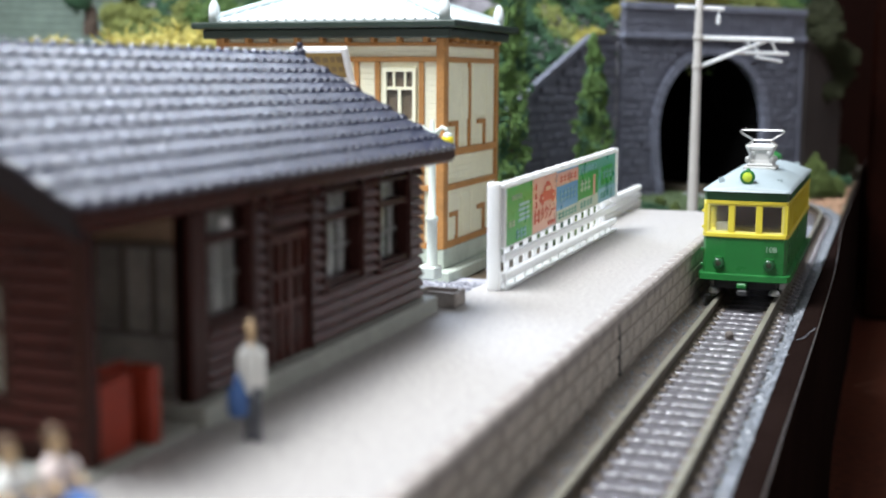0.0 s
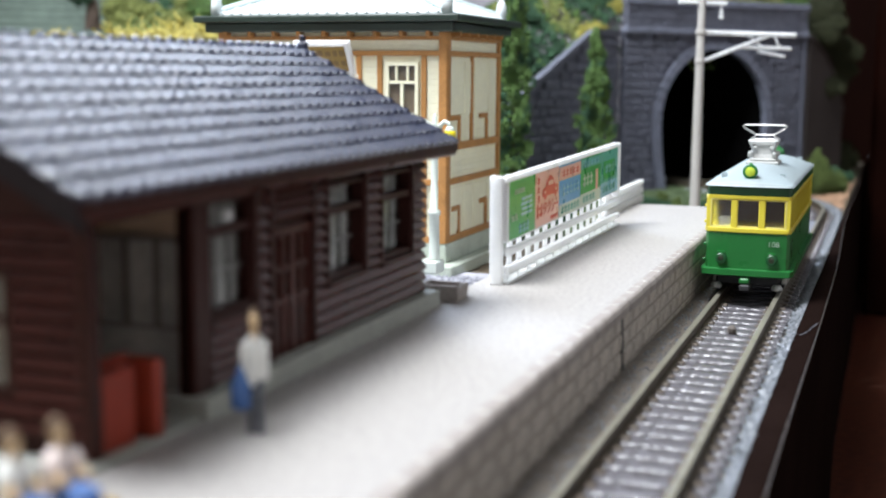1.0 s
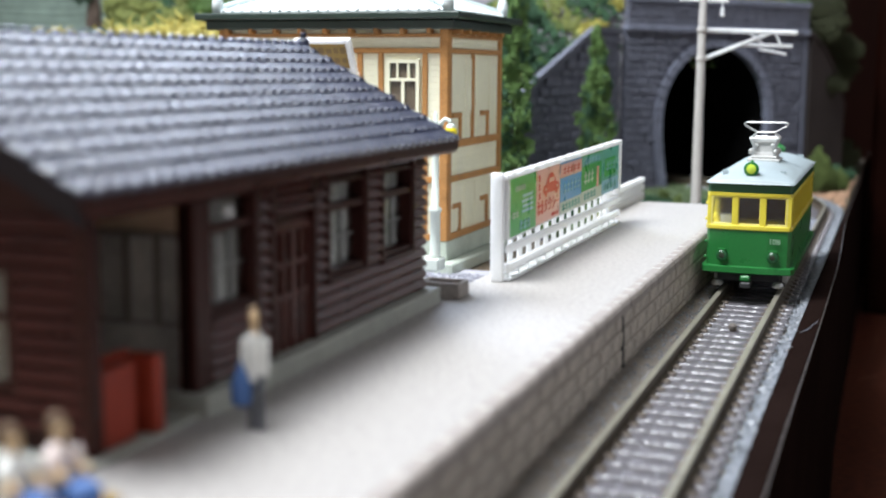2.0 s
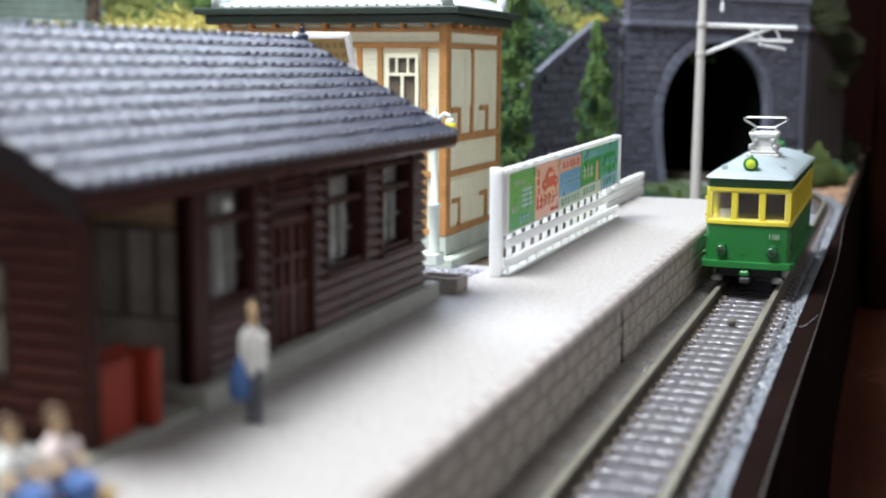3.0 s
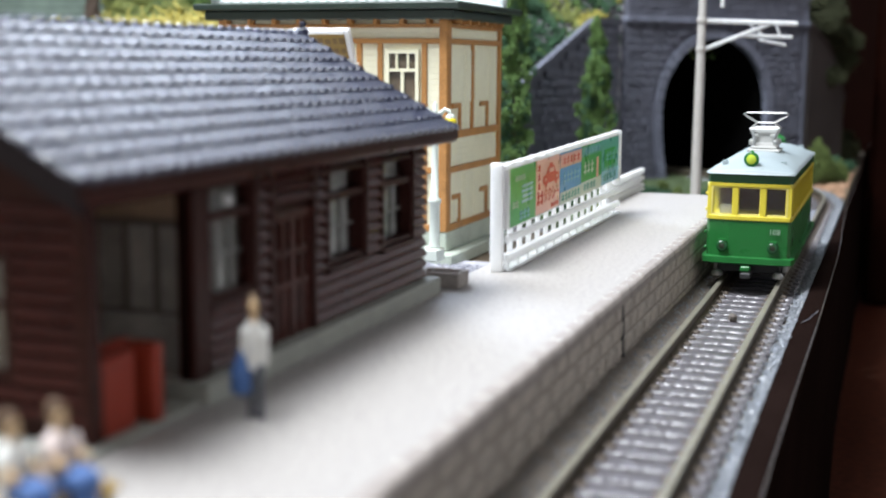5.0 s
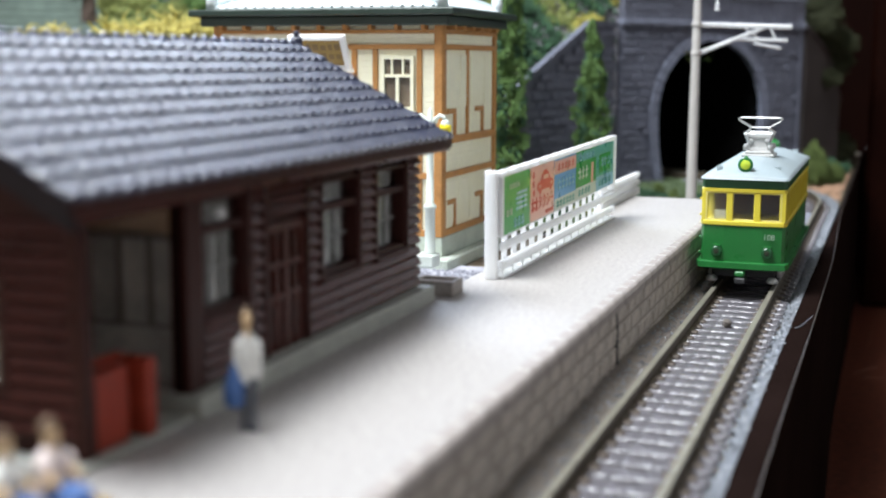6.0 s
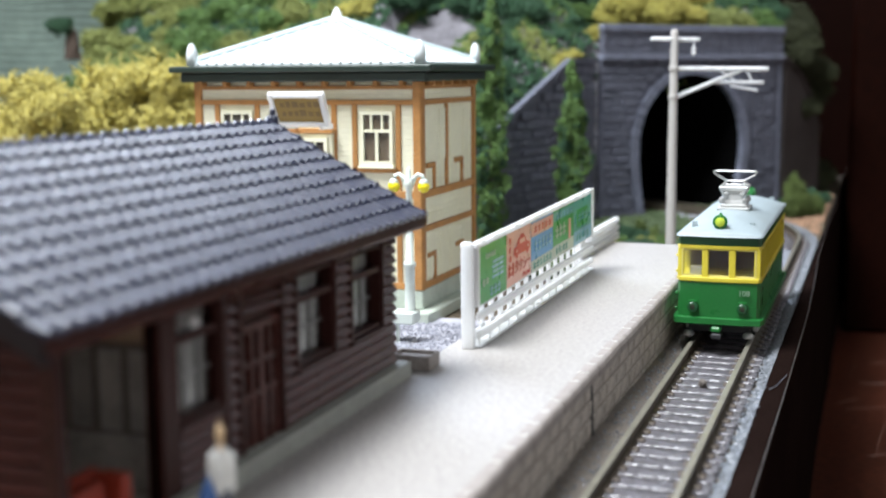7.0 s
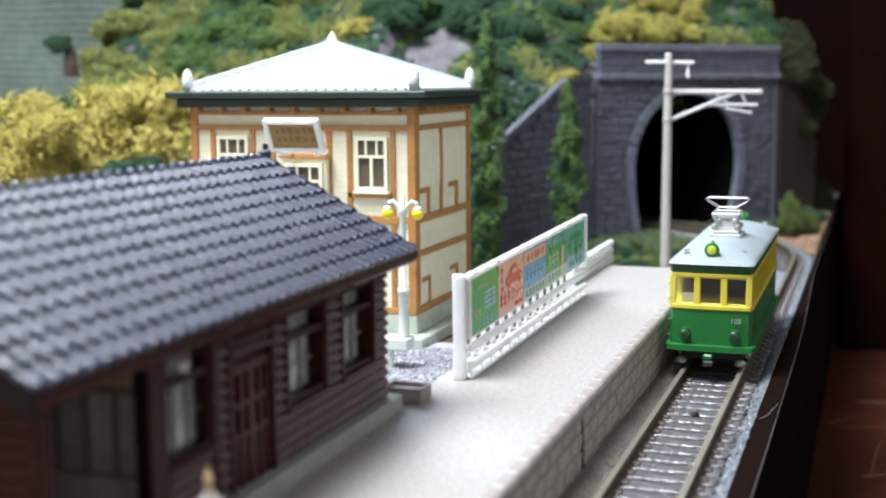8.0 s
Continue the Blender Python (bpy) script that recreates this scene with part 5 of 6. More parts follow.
def slim_tree(at, height, r, seed, label):
    t = thing("tree", label, "tree", at, group="slim trees by the wall")
    bm = bmesh.new()
    tube(bm, [(0, 0, 0), (0.3, 0.2, height * 0.4), (-0.2, 0.1, height * 0.75), (0, 0, height * 0.97)], 0.9, 7, r2=0.25)
    rnd = random.Random(seed)
    for i in range(16):
        z = height * (0.08 + 0.055 * i)
        a = rnd.uniform(0, 6.28)
        q = r * 0.7 * (1 - 0.5 * i / 16)
        tube(bm, [(0, 0, z), (q * math.cos(a), q * math.sin(a), z + 2.0)], 0.3, 5, r2=0.1)
    link("trunk", bm, TRUNK, t)
    vs, fs = [], []
    n = 8000
    for i in range(n):
        k = rnd.random()
        z = height * (0.03 + 0.99 * k)
        a = rnd.uniform(0, 2 * math.pi)
        lump = 0.62 + 1.05 * noise.noise((math.cos(a) * 1.1 + seed, math.sin(a) * 1.1, z / 6.0)) + 0.30 * noise.noise((a * 2, seed, z / 2.5))
        prof = min(1.0, 0.55 + 2.2 * k) * max(0.0, 1 - k ** 2.4) ** 0.75 + 0.08
        q = r * prof * lump * rnd.uniform(0.75, 1.08)
        p = Vector((q * math.cos(a), q * math.sin(a), z))
        s = 0.5 * rnd.uniform(0.5, 1.4)
        turn = Euler((rnd.uniform(0, 6), rnd.uniform(0, 6), rnd.uniform(0, 6))).to_matrix()
        b = len(vs)
        for e in ((1, 0, 0), (-1, 0.2, 0), (0, 1, 0.2), (0.1, -1, 0), (0, 0, 0.9), (0.2, 0, -0.9)):
            w = p + turn @ (Vector(e) * s * rnd.uniform(0.6, 1.3))
            vs.append(tuple(S * x for x in w))
        fs += [(b + x, b + y, b + c) for x, y, c in ((0, 2, 4), (2, 1, 4), (1, 3, 4), (3, 0, 4), (2, 0, 5), (1, 2, 5), (3, 1, 5), (0, 3, 5))]
    me = bpy.data.meshes.new("crown")
    me.from_pydata(vs, [], fs)
    me.materials.append(LEAF_M)
    me.materials.append(LEAF_D)
    slots = [(1 if noise.noise((vs[6 * i][0] / S / 3.5, vs[6 * i][1] / S / 3.5, vs[6 * i][2] / S / 3.5)) > 0.18 else 0) for i in range(n)]
    me.polygons.foreach_set("material_index", [slots[i // 8] for i in range(8 * n)])
    ob = new("crown", me)
    ob.parent = t


slim_tree((-72.8, 327.0, -1.6), 72.0, 5.6, 5, "slim dark green foam tree in front of the wing wall")
slim_tree((-55.5, 352.0, -1.6), 53.0, 5.0, 9, "slim green foam tree in front of the tunnel wall")

GREEN = [crumb_mesh("bush", 9.0, 4600, 0.42, m, 40 + i, 0.8) for i, m in enumerate((LEAF_D, LEAF_D, LEAF_M, LEAF_M))]
OLIVE = [crumb_mesh("bush", 9.0, 4600, 0.42, LEAF_O, 60 + i, 0.8) for i in range(2)]
OCHRE = [crumb_mesh("bush", 9.0, 4600, 0.41, LEAF_OC, 70 + i, 0.8) for i in range(2)]
BROWNISH = [crumb_mesh("bush", 9.0, 5200, 0.40, LEAF_B, 90 + i, 0.9, 11) for i in range(2)]
MOSSY = [crumb_mesh("bush", 6.0, 4200, 0.36, LEAF_U, 100 + i, 1.75, 12) for i in range(2)]
YELLOW = [fibre_mesh("bush", 13.0, 1300, LEAF_Y, 80 + i, 0.9) for i in range(3)]
LABELS = {"b": "brown-olive foam bush on the hillside, darkened for shade", "u": "moss green foam bush by the track", "d": "dark green foam bush on the hillside", "g": "green foam bush on the hillside", "o": "olive foam bush on the hillside", "y": "yellow fibre bush on the hillside", "c": "ochre-yellow foam bush on the hillside"}


def bush(key, at, size, rnd):
    me = rnd.choice({"g": GREEN, "d": GREEN[:2], "o": OLIVE, "y": YELLOW, "c": OCHRE, "b": BROWNISH, "u": MOSSY}[key])
    ob = place(new("bush", me), at, rnd.uniform(0, 360), size)
    return tagged(ob, LABELS[key], "bush", "bushes on the hill")


def planting():
    rnd = random.Random(17)
    done = []
    tries = 0
    while len(done) < 252 and tries < 14000:
        tries += 1
        x, y = rnd.uniform(-330, 30), rnd.uniform(296, 540)
        z = hill(x, y)
        if z < 3 or z > 106 or (x > -100 and y - foot(x)[0] < 16):
            continue
        near = 8.5 if x > -150 else 10.0
        if any((x - a) ** 2 + (y - b) ** 2 + 0.5 * (z - c) ** 2 < near * near for a, b, c in done):
            continue
        # bare rock patch above the house's eave
        if abs(x + 114) < 13 and 370 < y < 420:
            continue
        done.append((x, y, z))
        bit = noise.noise((x / 48, y / 48, 2.0))
        if x < -148 and y < 350:
            key = "g" if z < 27 or bit < -0.42 else "y"
        elif x < -215:
            key = "o" if bit > -0.05 else "g"
        elif x < -152:
            key = "g" if bit < 0.12 else "o"
        elif x < -128:
            key = "c" if bit > 0.05 else "g"
        elif x < -74:
            key = "g" if bit < 0.28 else "o"
        elif x < -34:
            key = "c" if bit > -0.3 else "o"
        else:
            key = "o" if bit > -0.2 else "g"
        bush(key, (x, y, z - (1.0 if key == "y" else 4.0)), rnd.uniform(1.25, 1.8) * (0.72 if key == "y" or x > -100 or z < 27 else 1.0), rnd)


planting()


def undergrowth():
    """Fine foam crumbs that cover the rock between the bushes."""
    rnd = random.Random(31)
    vs, fs, slots = [], [], []
    while len(slots) < 68000:
        x, y = rnd.uniform(-300, 8), rnd.uniform(292, 610)
        z = hill(x, y)
        if z < 1 or z > 108 or (x > -100 and y - foot(x)[0] < 9):
            continue
        if ((x + 114) / 12) ** 2 + ((y - 396) / 25) ** 2 < 1 + 0.6 * noise.noise((x / 7, y / 7, 5)):
            continue
        lump = 2.6 * max(0, noise.noise((x / 6, y / 6, z / 6)) + 0.25)
        p = Vector((x, y, z + rnd.uniform(0, 0.8) + lump))
        bit = noise.noise((x / 16, y / 16, 9)) + rnd.uniform(-0.15, 0.15)
        slot = 0 if bit < 0.1 else 1 if bit < 0.3 else 2
        if x < -148 and y < 345 and bit > 0.0:
            slot = 3
        s = rnd.uniform(0.55, 1.2)
        turn = Euler((rnd.uniform(0, 6), rnd.uniform(0, 6), rnd.uniform(0, 6))).to_matrix()
        k = len(vs)
        for e in ((1, 0, 0), (-1, 0.2, 0), (0, 1, 0.2), (0.1, -1, 0), (0, 0, 0.9), (0.2, 0, -0.9)):
            w = p + turn @ (Vector(e) * s * rnd.uniform(0.6, 1.3))
            vs.append(tuple(S * q for q in w))
        fs += [(k + a, k + b, k + c) for a, b, c in ((0, 2, 4), (2, 1, 4), (1, 3, 4), (3, 0, 4), (2, 0, 5), (1, 2, 5), (3, 1, 5), (0, 3, 5))]
        slots.append(slot)
    me = bpy.data.meshes.new("undergrowth")
    me.from_pydata(vs, [], fs)
    for m in (LEAF_D, LEAF_M, LEAF_O, LEAF_OC):
        me.materials.append(m)
    me.polygons.foreach_set("material_index", [q for q in slots for i in range(8)])
    tagged(new("undergrowth", me), "dark green and olive foam undergrowth covering the hillside", "undergrowth", kind="stuff")


undergrowth()


def stump():
    bm = bmesh.new()
    lathe(bm, ((6.5, 0), (5.8, 8), (5.0, 15), (3.2, 20), (2.0, 24)), n=9)
    rnd = random.Random(2)
    for v in bm.verts:
        v.co += Vector((rnd.uniform(-1, 1), rnd.uniform(-1, 1), rnd.uniform(-0.8, 0.8)))
    tagged(place(link("rock", bm, TRUNK), (-286, 432, 56), 0.0, 0.55), "dark brown jagged rock on the hillside's edge", "rock")


stump()


def low_bush(key, at, size, label):
    rnd = random.Random(round(at[0] * 7 + at[1]))
    ob = bush(key, at, size, rnd)
    tagged(ob, label, group="bushes by the track")


for px, py, pz, ps in ((4.0, 430, 2.6, 1.0), (3.4, 431, 8.5, 0.62), (8.2, 436, 1.0, 0.66), (10.4, 443, 0.6, 0.6), (0.6, 433, -0.4, 0.4)):
    low_bush("u", (px, py, pz), ps, "moss green foam bush growing upright by the track's bend")
for px, py, pz, ps in ((0, 437, -1.5, 0.42), (-3, 446, -1.5, 0.45), (-8, 452, -1.5, 0.4), (6, 448, 0, 0.6), (9, 462, 2, 0.7), (1, 458, 0, 0.6)):
    low_bush("d", (px, py, pz), ps, "dark green foam bush growing by the track's bend")
low_bush("g", (-33.0, 338.0, -1.5), 0.7, "green foam bush behind the platform's end")
low_bush("o", (-41.5, 342.0, -1.5), 0.6, "olive foam bush behind the fence")
low_bush("g", (-47.0, 338.0, -1.5), 0.95, "green foam bush behind the fence")
low_bush("g", (-60.0, 318.0, -1.5), 0.95, "green foam bush behind the billboard")
low_bush("g", (-70.0, 300.0, -1.5), 0.9, "green foam bush beside the house")
for px, py, pz, ps in ((0, 492, 52, 1.0), (5, 505, 46, 1.05), (-5, 500, 60, 1.1), (7, 514, 38, 0.9), (3, 498, 33, 0.7)):
    low_bush("b", (px, py, pz), ps, "brown-olive foam bush hanging over the wing wall, darkened for shade")
for px, py, pz, ps in ((-160, 283, -1, 1.2), (-172, 282, -1, 1.0), (-148, 284, -1, 1.1), (-161, 281, 10, 1.05), (-152, 282, 12, 0.9), (-171, 281, 8, 0.9), (-158, 280, 21, 0.8), (-151, 281, 23, 0.65), (-166, 280, 17, 0.7), (-160, 279, 28, 0.75), (-152.5, 280, 30, 0.62), (-167, 279, 25, 0.6)):
    low_bush("d", (px, py, pz), ps, "dark green foam bush in front of the yellow fibre")
for px, py, pz, ps in ((-208, 300, 2, 0.85), (-221, 306, 2, 0.85), (-200, 296, 12, 0.7), (-214, 302, 14, 0.7), (-234, 312, 0, 0.8), (-203, 298, 25, 0.8), (-212, 303, 29, 0.75), (-197, 297, 35, 0.7), (-222, 308, 21, 0.75), (-207, 303, 41, 0.65), (-226, 311, 33, 0.6)):
    low_bush("y", (px, py, pz), ps, "yellow fibre bush at the foot of the hill")
for px, pz, ps in ((-166, 28, 0.95), (-179, 27, 0.95), (-192, 25, 0.9), (-204, 22, 0.85), (-163, 41, 0.72), (-174, 42, 0.75), (-186, 40, 0.7)):
    low_bush("y", (px, 322 + 0.05 * pz, pz), ps, "yellow fibre bush on the hillside's brow")
low_bush("d", (-291, 431, 68), 0.85, "small dark green foam tree top on a brown rock")
for px, py, ps, pk in ((-66, 308, 0.8, "g"), (-56, 322, 0.7, "g"), (-50, 330, 0.6, "o"), (-38, 330, 0.55, "g"), (-28, 346, 0.5, "g"), (-44, 352, 0.8, "g"), (-62, 334, 0.9, "g"), (-34, 360, 0.5, "o"), (-26, 372, 0.45, "g")):
    low_bush(pk, (px, py, -1.6), ps, "low foam bush at the foot of the wall")
for px, py, pz in ((-5, 512, 62), (-6, 528, 68), (-3, 498, 56), (3, 526, 2), (5, 536, 4)):
    low_bush("b", (px, py, pz), 1.2, "brown-olive foam bush on the hill's edge, darkened for shade")
for pu, pk in ((-18, "c"), (-4, "c"), (9, "c"), (22, "o"), (35, "o")):
    low_bush(pk, (-34.8 + 0.616 * pu - 10.5, 441 + 0.788 * pu + 8.2, 65), 1.5, "fluffy ochre-olive foam bush above the tunnel's parapet")
for px, py, ps, pk in ((-41, 366, 0.62, "g"), (-36, 362, 0.5, "d"), (-46, 372, 0.6, "d"), (-33, 368, 0.42, "u"), (-39, 376, 0.5, "u"), (-31, 362, 0.34, "g"), (-25, 374, 0.34, "u"), (-29, 378, 0.36, "g"), (-20, 378, 0.3, "u"), (-17.9, 395, 0.36, "g"), (-10.5, 368, 0.3, "u"), (-13, 352, 0.26, "u")):
    low_bush(pk, (px, py, -1.2), ps, "low green foam tuft on the ground by the tunnel")
low_bush("g", (-15.0, 345.0, -1.5), 0.3, "small green tuft by the pole")

# ---- tram ----


def tram():
    L, W = 56.0, 14.3
    h = W / 2
    t = thing("tram_car", "green and yellow single tram car with grey roof and raised pantograph", "tram", (XC - 0.5, 213.0, 1.45))

    def ring(z, inset=0.0):
        """Plan outline of the body, with slightly bowed ends."""
        a, b = h - inset, L - inset
        c = 1.1
        return [(-a, c + 0.2, z), (-a + 0.5, inset + 0.45, z), (-a * 0.45, inset + 0.05, z), (a * 0.45, inset + 0.05, z), (a - 0.5, inset + 0.45, z), (a, c + 0.2, z), (a, b - c, z), (a - 0.5, b - 0.45, z), (a * 0.45, b - 0.05, z), (-a * 0.45, b - 0.05, z), (-a + 0.5, b - 0.45, z), (-a, b - c, z)]

    def loft(name, levels, m, parent, label="", close=True):
        bm = bmesh.new()
        rs = [[bm.verts.new(p) for p in ring(z, i)] for z, i in levels]
        for a, b in zip(rs, rs[1:]):
            for k in range(12):
                bm.faces.new((a[k], a[(k + 1) % 12], b[(k + 1) % 12], b[k]))
        if close:
            bm.faces.new(rs[0][::-1])
            bm.faces.new(rs[-1])
        return link(name, bm, m, parent, label)
    body = loft("body", ((3.4, 0.25), (3.5, 0.05), (11.0, 0.0), (11.2, 0.05)), T_GREEN, t, "glossy green lower body")
    loft("belt_rail", ((11.15, -0.12), (11.25, -0.22), (11.85, -0.22), (11.95, -0.1)), T_YEL, body, "yellow belt rail")
    loft("cantrail", ((17.6, 0.0), (17.7, -0.05), (19.2, -0.05), (19.3, 0.1)), T_GREEN_D, body, "dark green strip under the roof")
    loft("letter_board", ((16.9, -0.02), (17.0, -0.15), (17.5, -0.15), (17.6, -0.02)), T_YEL, body)
    # window posts
    for s in (-1, 1):
        link("saloon_seat", boxes((min(s * 3.6, s * 6.2), max(s * 3.6, s * 6.2), 12, L - 12, 11.96, 13.2), bev=0.2), RED, body)
    # cab partition; middle panel added to block the view and darken the panes
    for y in (9.0, L - 9.6):
        link("cab_view_block", boxes((-6.3, -1.4, y, y + 0.5, 11.96, 16.9), (1.4, 6.3, y, y + 0.5, 11.96, 16.9), (-1.4, 1.4, y + 0.1, y + 0.4, 11.96, 16.9)), BROWN_DK, body)
    link("control_stand", boxes((-5.2, -3.0, 1.8, 3.2, 11.96, 13.6), bev=0.2), METAL, body)
    for y_end, sgn in ((0.0, 1), (L, -1)):
        for x, dy in ((-h + 0.55, 0.35), (-2.35, 0.02), (2.35, 0.02), (h - 0.55, 0.35)):
            y = y_end + sgn * dy
            link("end_post", boxes((x - 0.55, x + 0.55, min(y, y + sgn * 0.8), max(y, y + sgn * 0.8), 11.9, 17.0), bev=0.1), T_YEL, body)
        for x in (-4.5, 0, 4.5):
            yy = y_end + sgn * 0.3
            link("window_frame", ring_frame(x - 1.95, x + 1.95, 11.95, 16.9, 0.22, 0.3, 0.22, min(yy, yy + sgn * 0.4), max(yy, yy + sgn * 0.4), True), T_CREAM, body)
            p = link("pane", boxes((x - 1.9, x + 1.9, y_end + sgn * 0.62 - 0.04, y_end + sgn * 0.62 + 0.04, 12.0, 16.9)), PANE, body)
            p.visible_shadow = False
    for s in (-1, 1):
        x0, x1 = (h - 0.75, h + 0.02) if s > 0 else (-h - 0.02, -h + 0.75)
        y = 1.6
        k = 0
        while y < L - 1:
            wide = 0.75 if k not in (1, 2, 12, 13) else 1.0
            link("side_post", boxes((x0, x1, y, y + wide, 11.9, 17.0)), T_YEL, body)
            y += 3.75
            k += 1
        p = link("pane", boxes((s * (h - 0.45) - 0.04, s * (h - 0.45) + 0.04, 1.6, L - 1.6, 12.0, 16.9)), PANE, body)
        p.visible_shadow = False
    loft("bumper", ((3.6, -0.5), (3.7, -0.75), (4.7, -0.75), (4.8, -0.5)), T_GREEN, body)
    for x in (-4.3, 4.3):
        bm = bmesh.new()
        lathe(bm, ((0.95, 0), (0.95, 0.55), (0.75, 0.7)), n=12)
        bm.transform(Matrix.Translation((x, 0.1, 6.6)) @ Matrix.Rotation(math.pi / 2, 4, "X"))
        lamp = link("headlight", bm, T_GREEN_D, body)
        bm = bmesh.new()
        lathe(bm, ((0.5, 0.70), (0.46, 0.74), (0.2, 0.78)), n=10)
        bm.transform(Matrix.Translation((x, 0.1, 6.6)) @ Matrix.Rotation(math.pi / 2, 4, "X"))
        link("lens", bm, HEADLENS, lamp)
        link("hood", boxes((x - 0.7, x + 0.7, -0.5, 0.2, 7.5, 7.75)), T_GREEN, body)
    for z in (5.9, 8.6, 12.6, 15.4):
        link("grab_bracket", boxes((-h - 0.35, -h + 0.1, 0.55, 1.0, z, z + 0.5), bev=0.1), T_YEL if z > 11 else T_GREEN, body)
    # running number
    letters("108", 1.35, WHITE, body, (4.5, -0.10, 9.3), (90, 0, 0), "running_number")
    # roof: shallow vault with rounded ends
    bm = bmesh.new()
    xs = [-1.0, -0.94, -0.8, -0.6, -0.36, -0.12, 0.12, 0.36, 0.6, 0.8, 0.94, 1.0]
    ys = [-0.4, -0.1, 0.8, 2.0, 3.5, 5.5, 8, 14, 28, 42, 48, 50.5, 52.5, 54, 55.2, 56.1, 56.4]
    grid = []
    for y in ys:
        d = min(y + 0.4, L + 0.4 - y)
        rise = 2.45 * min(1.0, 0.12 + 0.88 * (d / 8.0) ** 0.6)
        half = (h + 0.3) * min(1.0, 0.955 + 0.045 * (d / 1.2) ** 0.5)
        grid.append([bm.verts.new((half * x, y - 0.35 * (1 - x * x) * (1 if y < 28 else -1) * max(0, 1 - d / 4), 19.45 + rise * max(0, 1 - x * x) ** 0.8)) for x in xs])
    for a, b in zip(grid, grid[1:]):
        for i in range(len(xs) - 1):
            bm.faces.new((a[i], a[i + 1], b[i + 1], b[i]))
    rim = grid[0] + [g[-1] for g in grid[1:]] + grid[-1][-2::-1] + [g[0] for g in grid[-2:0:-1]]
    low = [bm.verts.new((v.co.x, v.co.y, 19.2)) for v in rim]
    for i in range(len(rim)):
        k = (i + 1) % len(rim)
        bm.faces.new((rim[i], low[i], low[k], rim[k]))
    bm.faces.new(low)
    roof = link("roof", bm, T_ROOF, t, "pale blue-grey vaulted roof", smooth=True)
    for y in (1.6, L - 1.6):
        bm = bmesh.new()
        k = 1 if y < 10 else -1
        lathe(bm, ((0.5, -1.3), (1.0, -0.9), (1.2, -0.1), (1.22, 0.55), (1.3, 0.6), (1.3, 0.85), (1.1, 0.9)), n=16)
        bm.transform(Matrix.Translation((0, y, 21.7)) @ Matrix.Rotation(k * math.pi / 2, 4, "X"))
        lathe(bm, ((0.7, 20.2), (0.5, 21.0)), (0, y, 0), n=10)
        lathe(bm, ((0.35, 22.7), (0.3, 23.15), (0.1, 23.25)), (0, y, 0), n=8)
        lamp = link("roof_lamp", bm, T_GREEN, roof, "green roof headlight with bright yellow lens", smooth=True)
        bm = bmesh.new()
        lathe(bm, ((0.86, 0.0), (0.8, 0.2), (0.3, 0.32)), n=14)
        bm.transform(Matrix.Translation((0, y - k * 0.88, 21.7)) @ Matrix.Rotation(k * math.pi / 2, 4, "X"))
        link("lens", bm, LENS, lamp)
    for x, y in ((-4.6, 3.0), (-5.0, 6.0), (5.0, 6.0), (4.6, L - 3)):
        link("step", boxes((x - 0.5, x + 0.5, y - 0.2, y + 0.2, 20.3, 21.1)), T_ROOF, roof)
    # pantograph on a boarded base
    p = link("pantograph_base", boxes((-3.0, 3.0, 20.0, 27.6, 21.6, 22.2), (-2.5, 2.5, 20.8, 26.8, 22.2, 22.7), bev=0.2), GREYP, t)
    for x in (-2.2, 2.2):
        for y in (21.5, 26.1):
            bm = bmesh.new()
            lathe(bm, ((0.55, 22.9), (0.6, 23.6), (0.4, 24.0)), (x, y, 0), n=8)
            link("insulator", bm, METAL, p)
    bm = bmesh.new()
    rings = [[bm.verts.new((sx * w, 23.8 + sy * d, z)) for sx, sy in ((-1, -1), (1, -1), (1, 1), (-1, 1))] for w, d, z in ((1.9, 1.9, 22.6), (1.5, 1.5, 23.4), (1.45, 1.4, 24.6), (1.9, 1.7, 25.0))]
    for a, b in zip(rings, rings[1:]):
        for i in range(4):
            bm.faces.new((a[i], a[(i + 1) % 4], b[(i + 1) % 4], b[i]))
    bm.faces.new(rings[-1])
    link("pedestal", bm, GREYP, p)
    link("spring_box", boxes((-2.4, 2.4, 22.2, 25.4, 25.0, 25.9), (-2.0, -1.1, 21.8, 25.8, 24.2, 25.0), (1.1, 2.0, 21.8, 25.8, 24.2, 25.0), bev=0.2), GREYP, p)

    def rod(a, b, r=0.16):
        bm = bmesh.new()
        tube(bm, [a, b], r, 6)
        return bm
    for s in (-1, 1):
        for y, yk in ((21.4, 20.6), (26.2, 27.0)):
            link("lower_arm", rod((s * 1.6, y, 23.8), (s * 2.5, yk, 26.0), 0.2), METAL, p)
            link("upper_arm", rod((s * 2.5, yk, 26.0), (s * 1.6, 23.8, 27.0)), METAL, p)
    for yk in (20.6, 27.0):
        link("knee_bar", rod((-2.6, yk, 26.0), (2.6, yk, 26.0), 0.17), METAL, p)
    for y in (22.9, 24.7):
        bm = bmesh.new()
        tube(bm, [(-1.6, y, 27.0), (-3.7, y, 28.2), (-4.0, y, 28.6), (-3.6, y, 28.85), (3.6, y, 28.85), (4.0, y, 28.6), (3.7, y, 28.2), (1.6, y, 27.0), (-1.6, y, 27.0)], 0.11, 6)
        link("contact_bow", bm, METAL, p)
    for x, z in ((-4.0, 28.6), (-1.6, 27.0), (1.6, 27.0), (4.0, 28.6)):
        link("bow_link", rod((x, 22.9, z), (x, 24.7, z), 0.13), METAL, p)
    # running gear
    u = link("underframe", boxes((-5.4, 5.4, 3, L - 3, 1.6, 3.4), (-4.2, 4.2, 18, 38, 0.8, 1.6), bev=0.2), DARK, t)
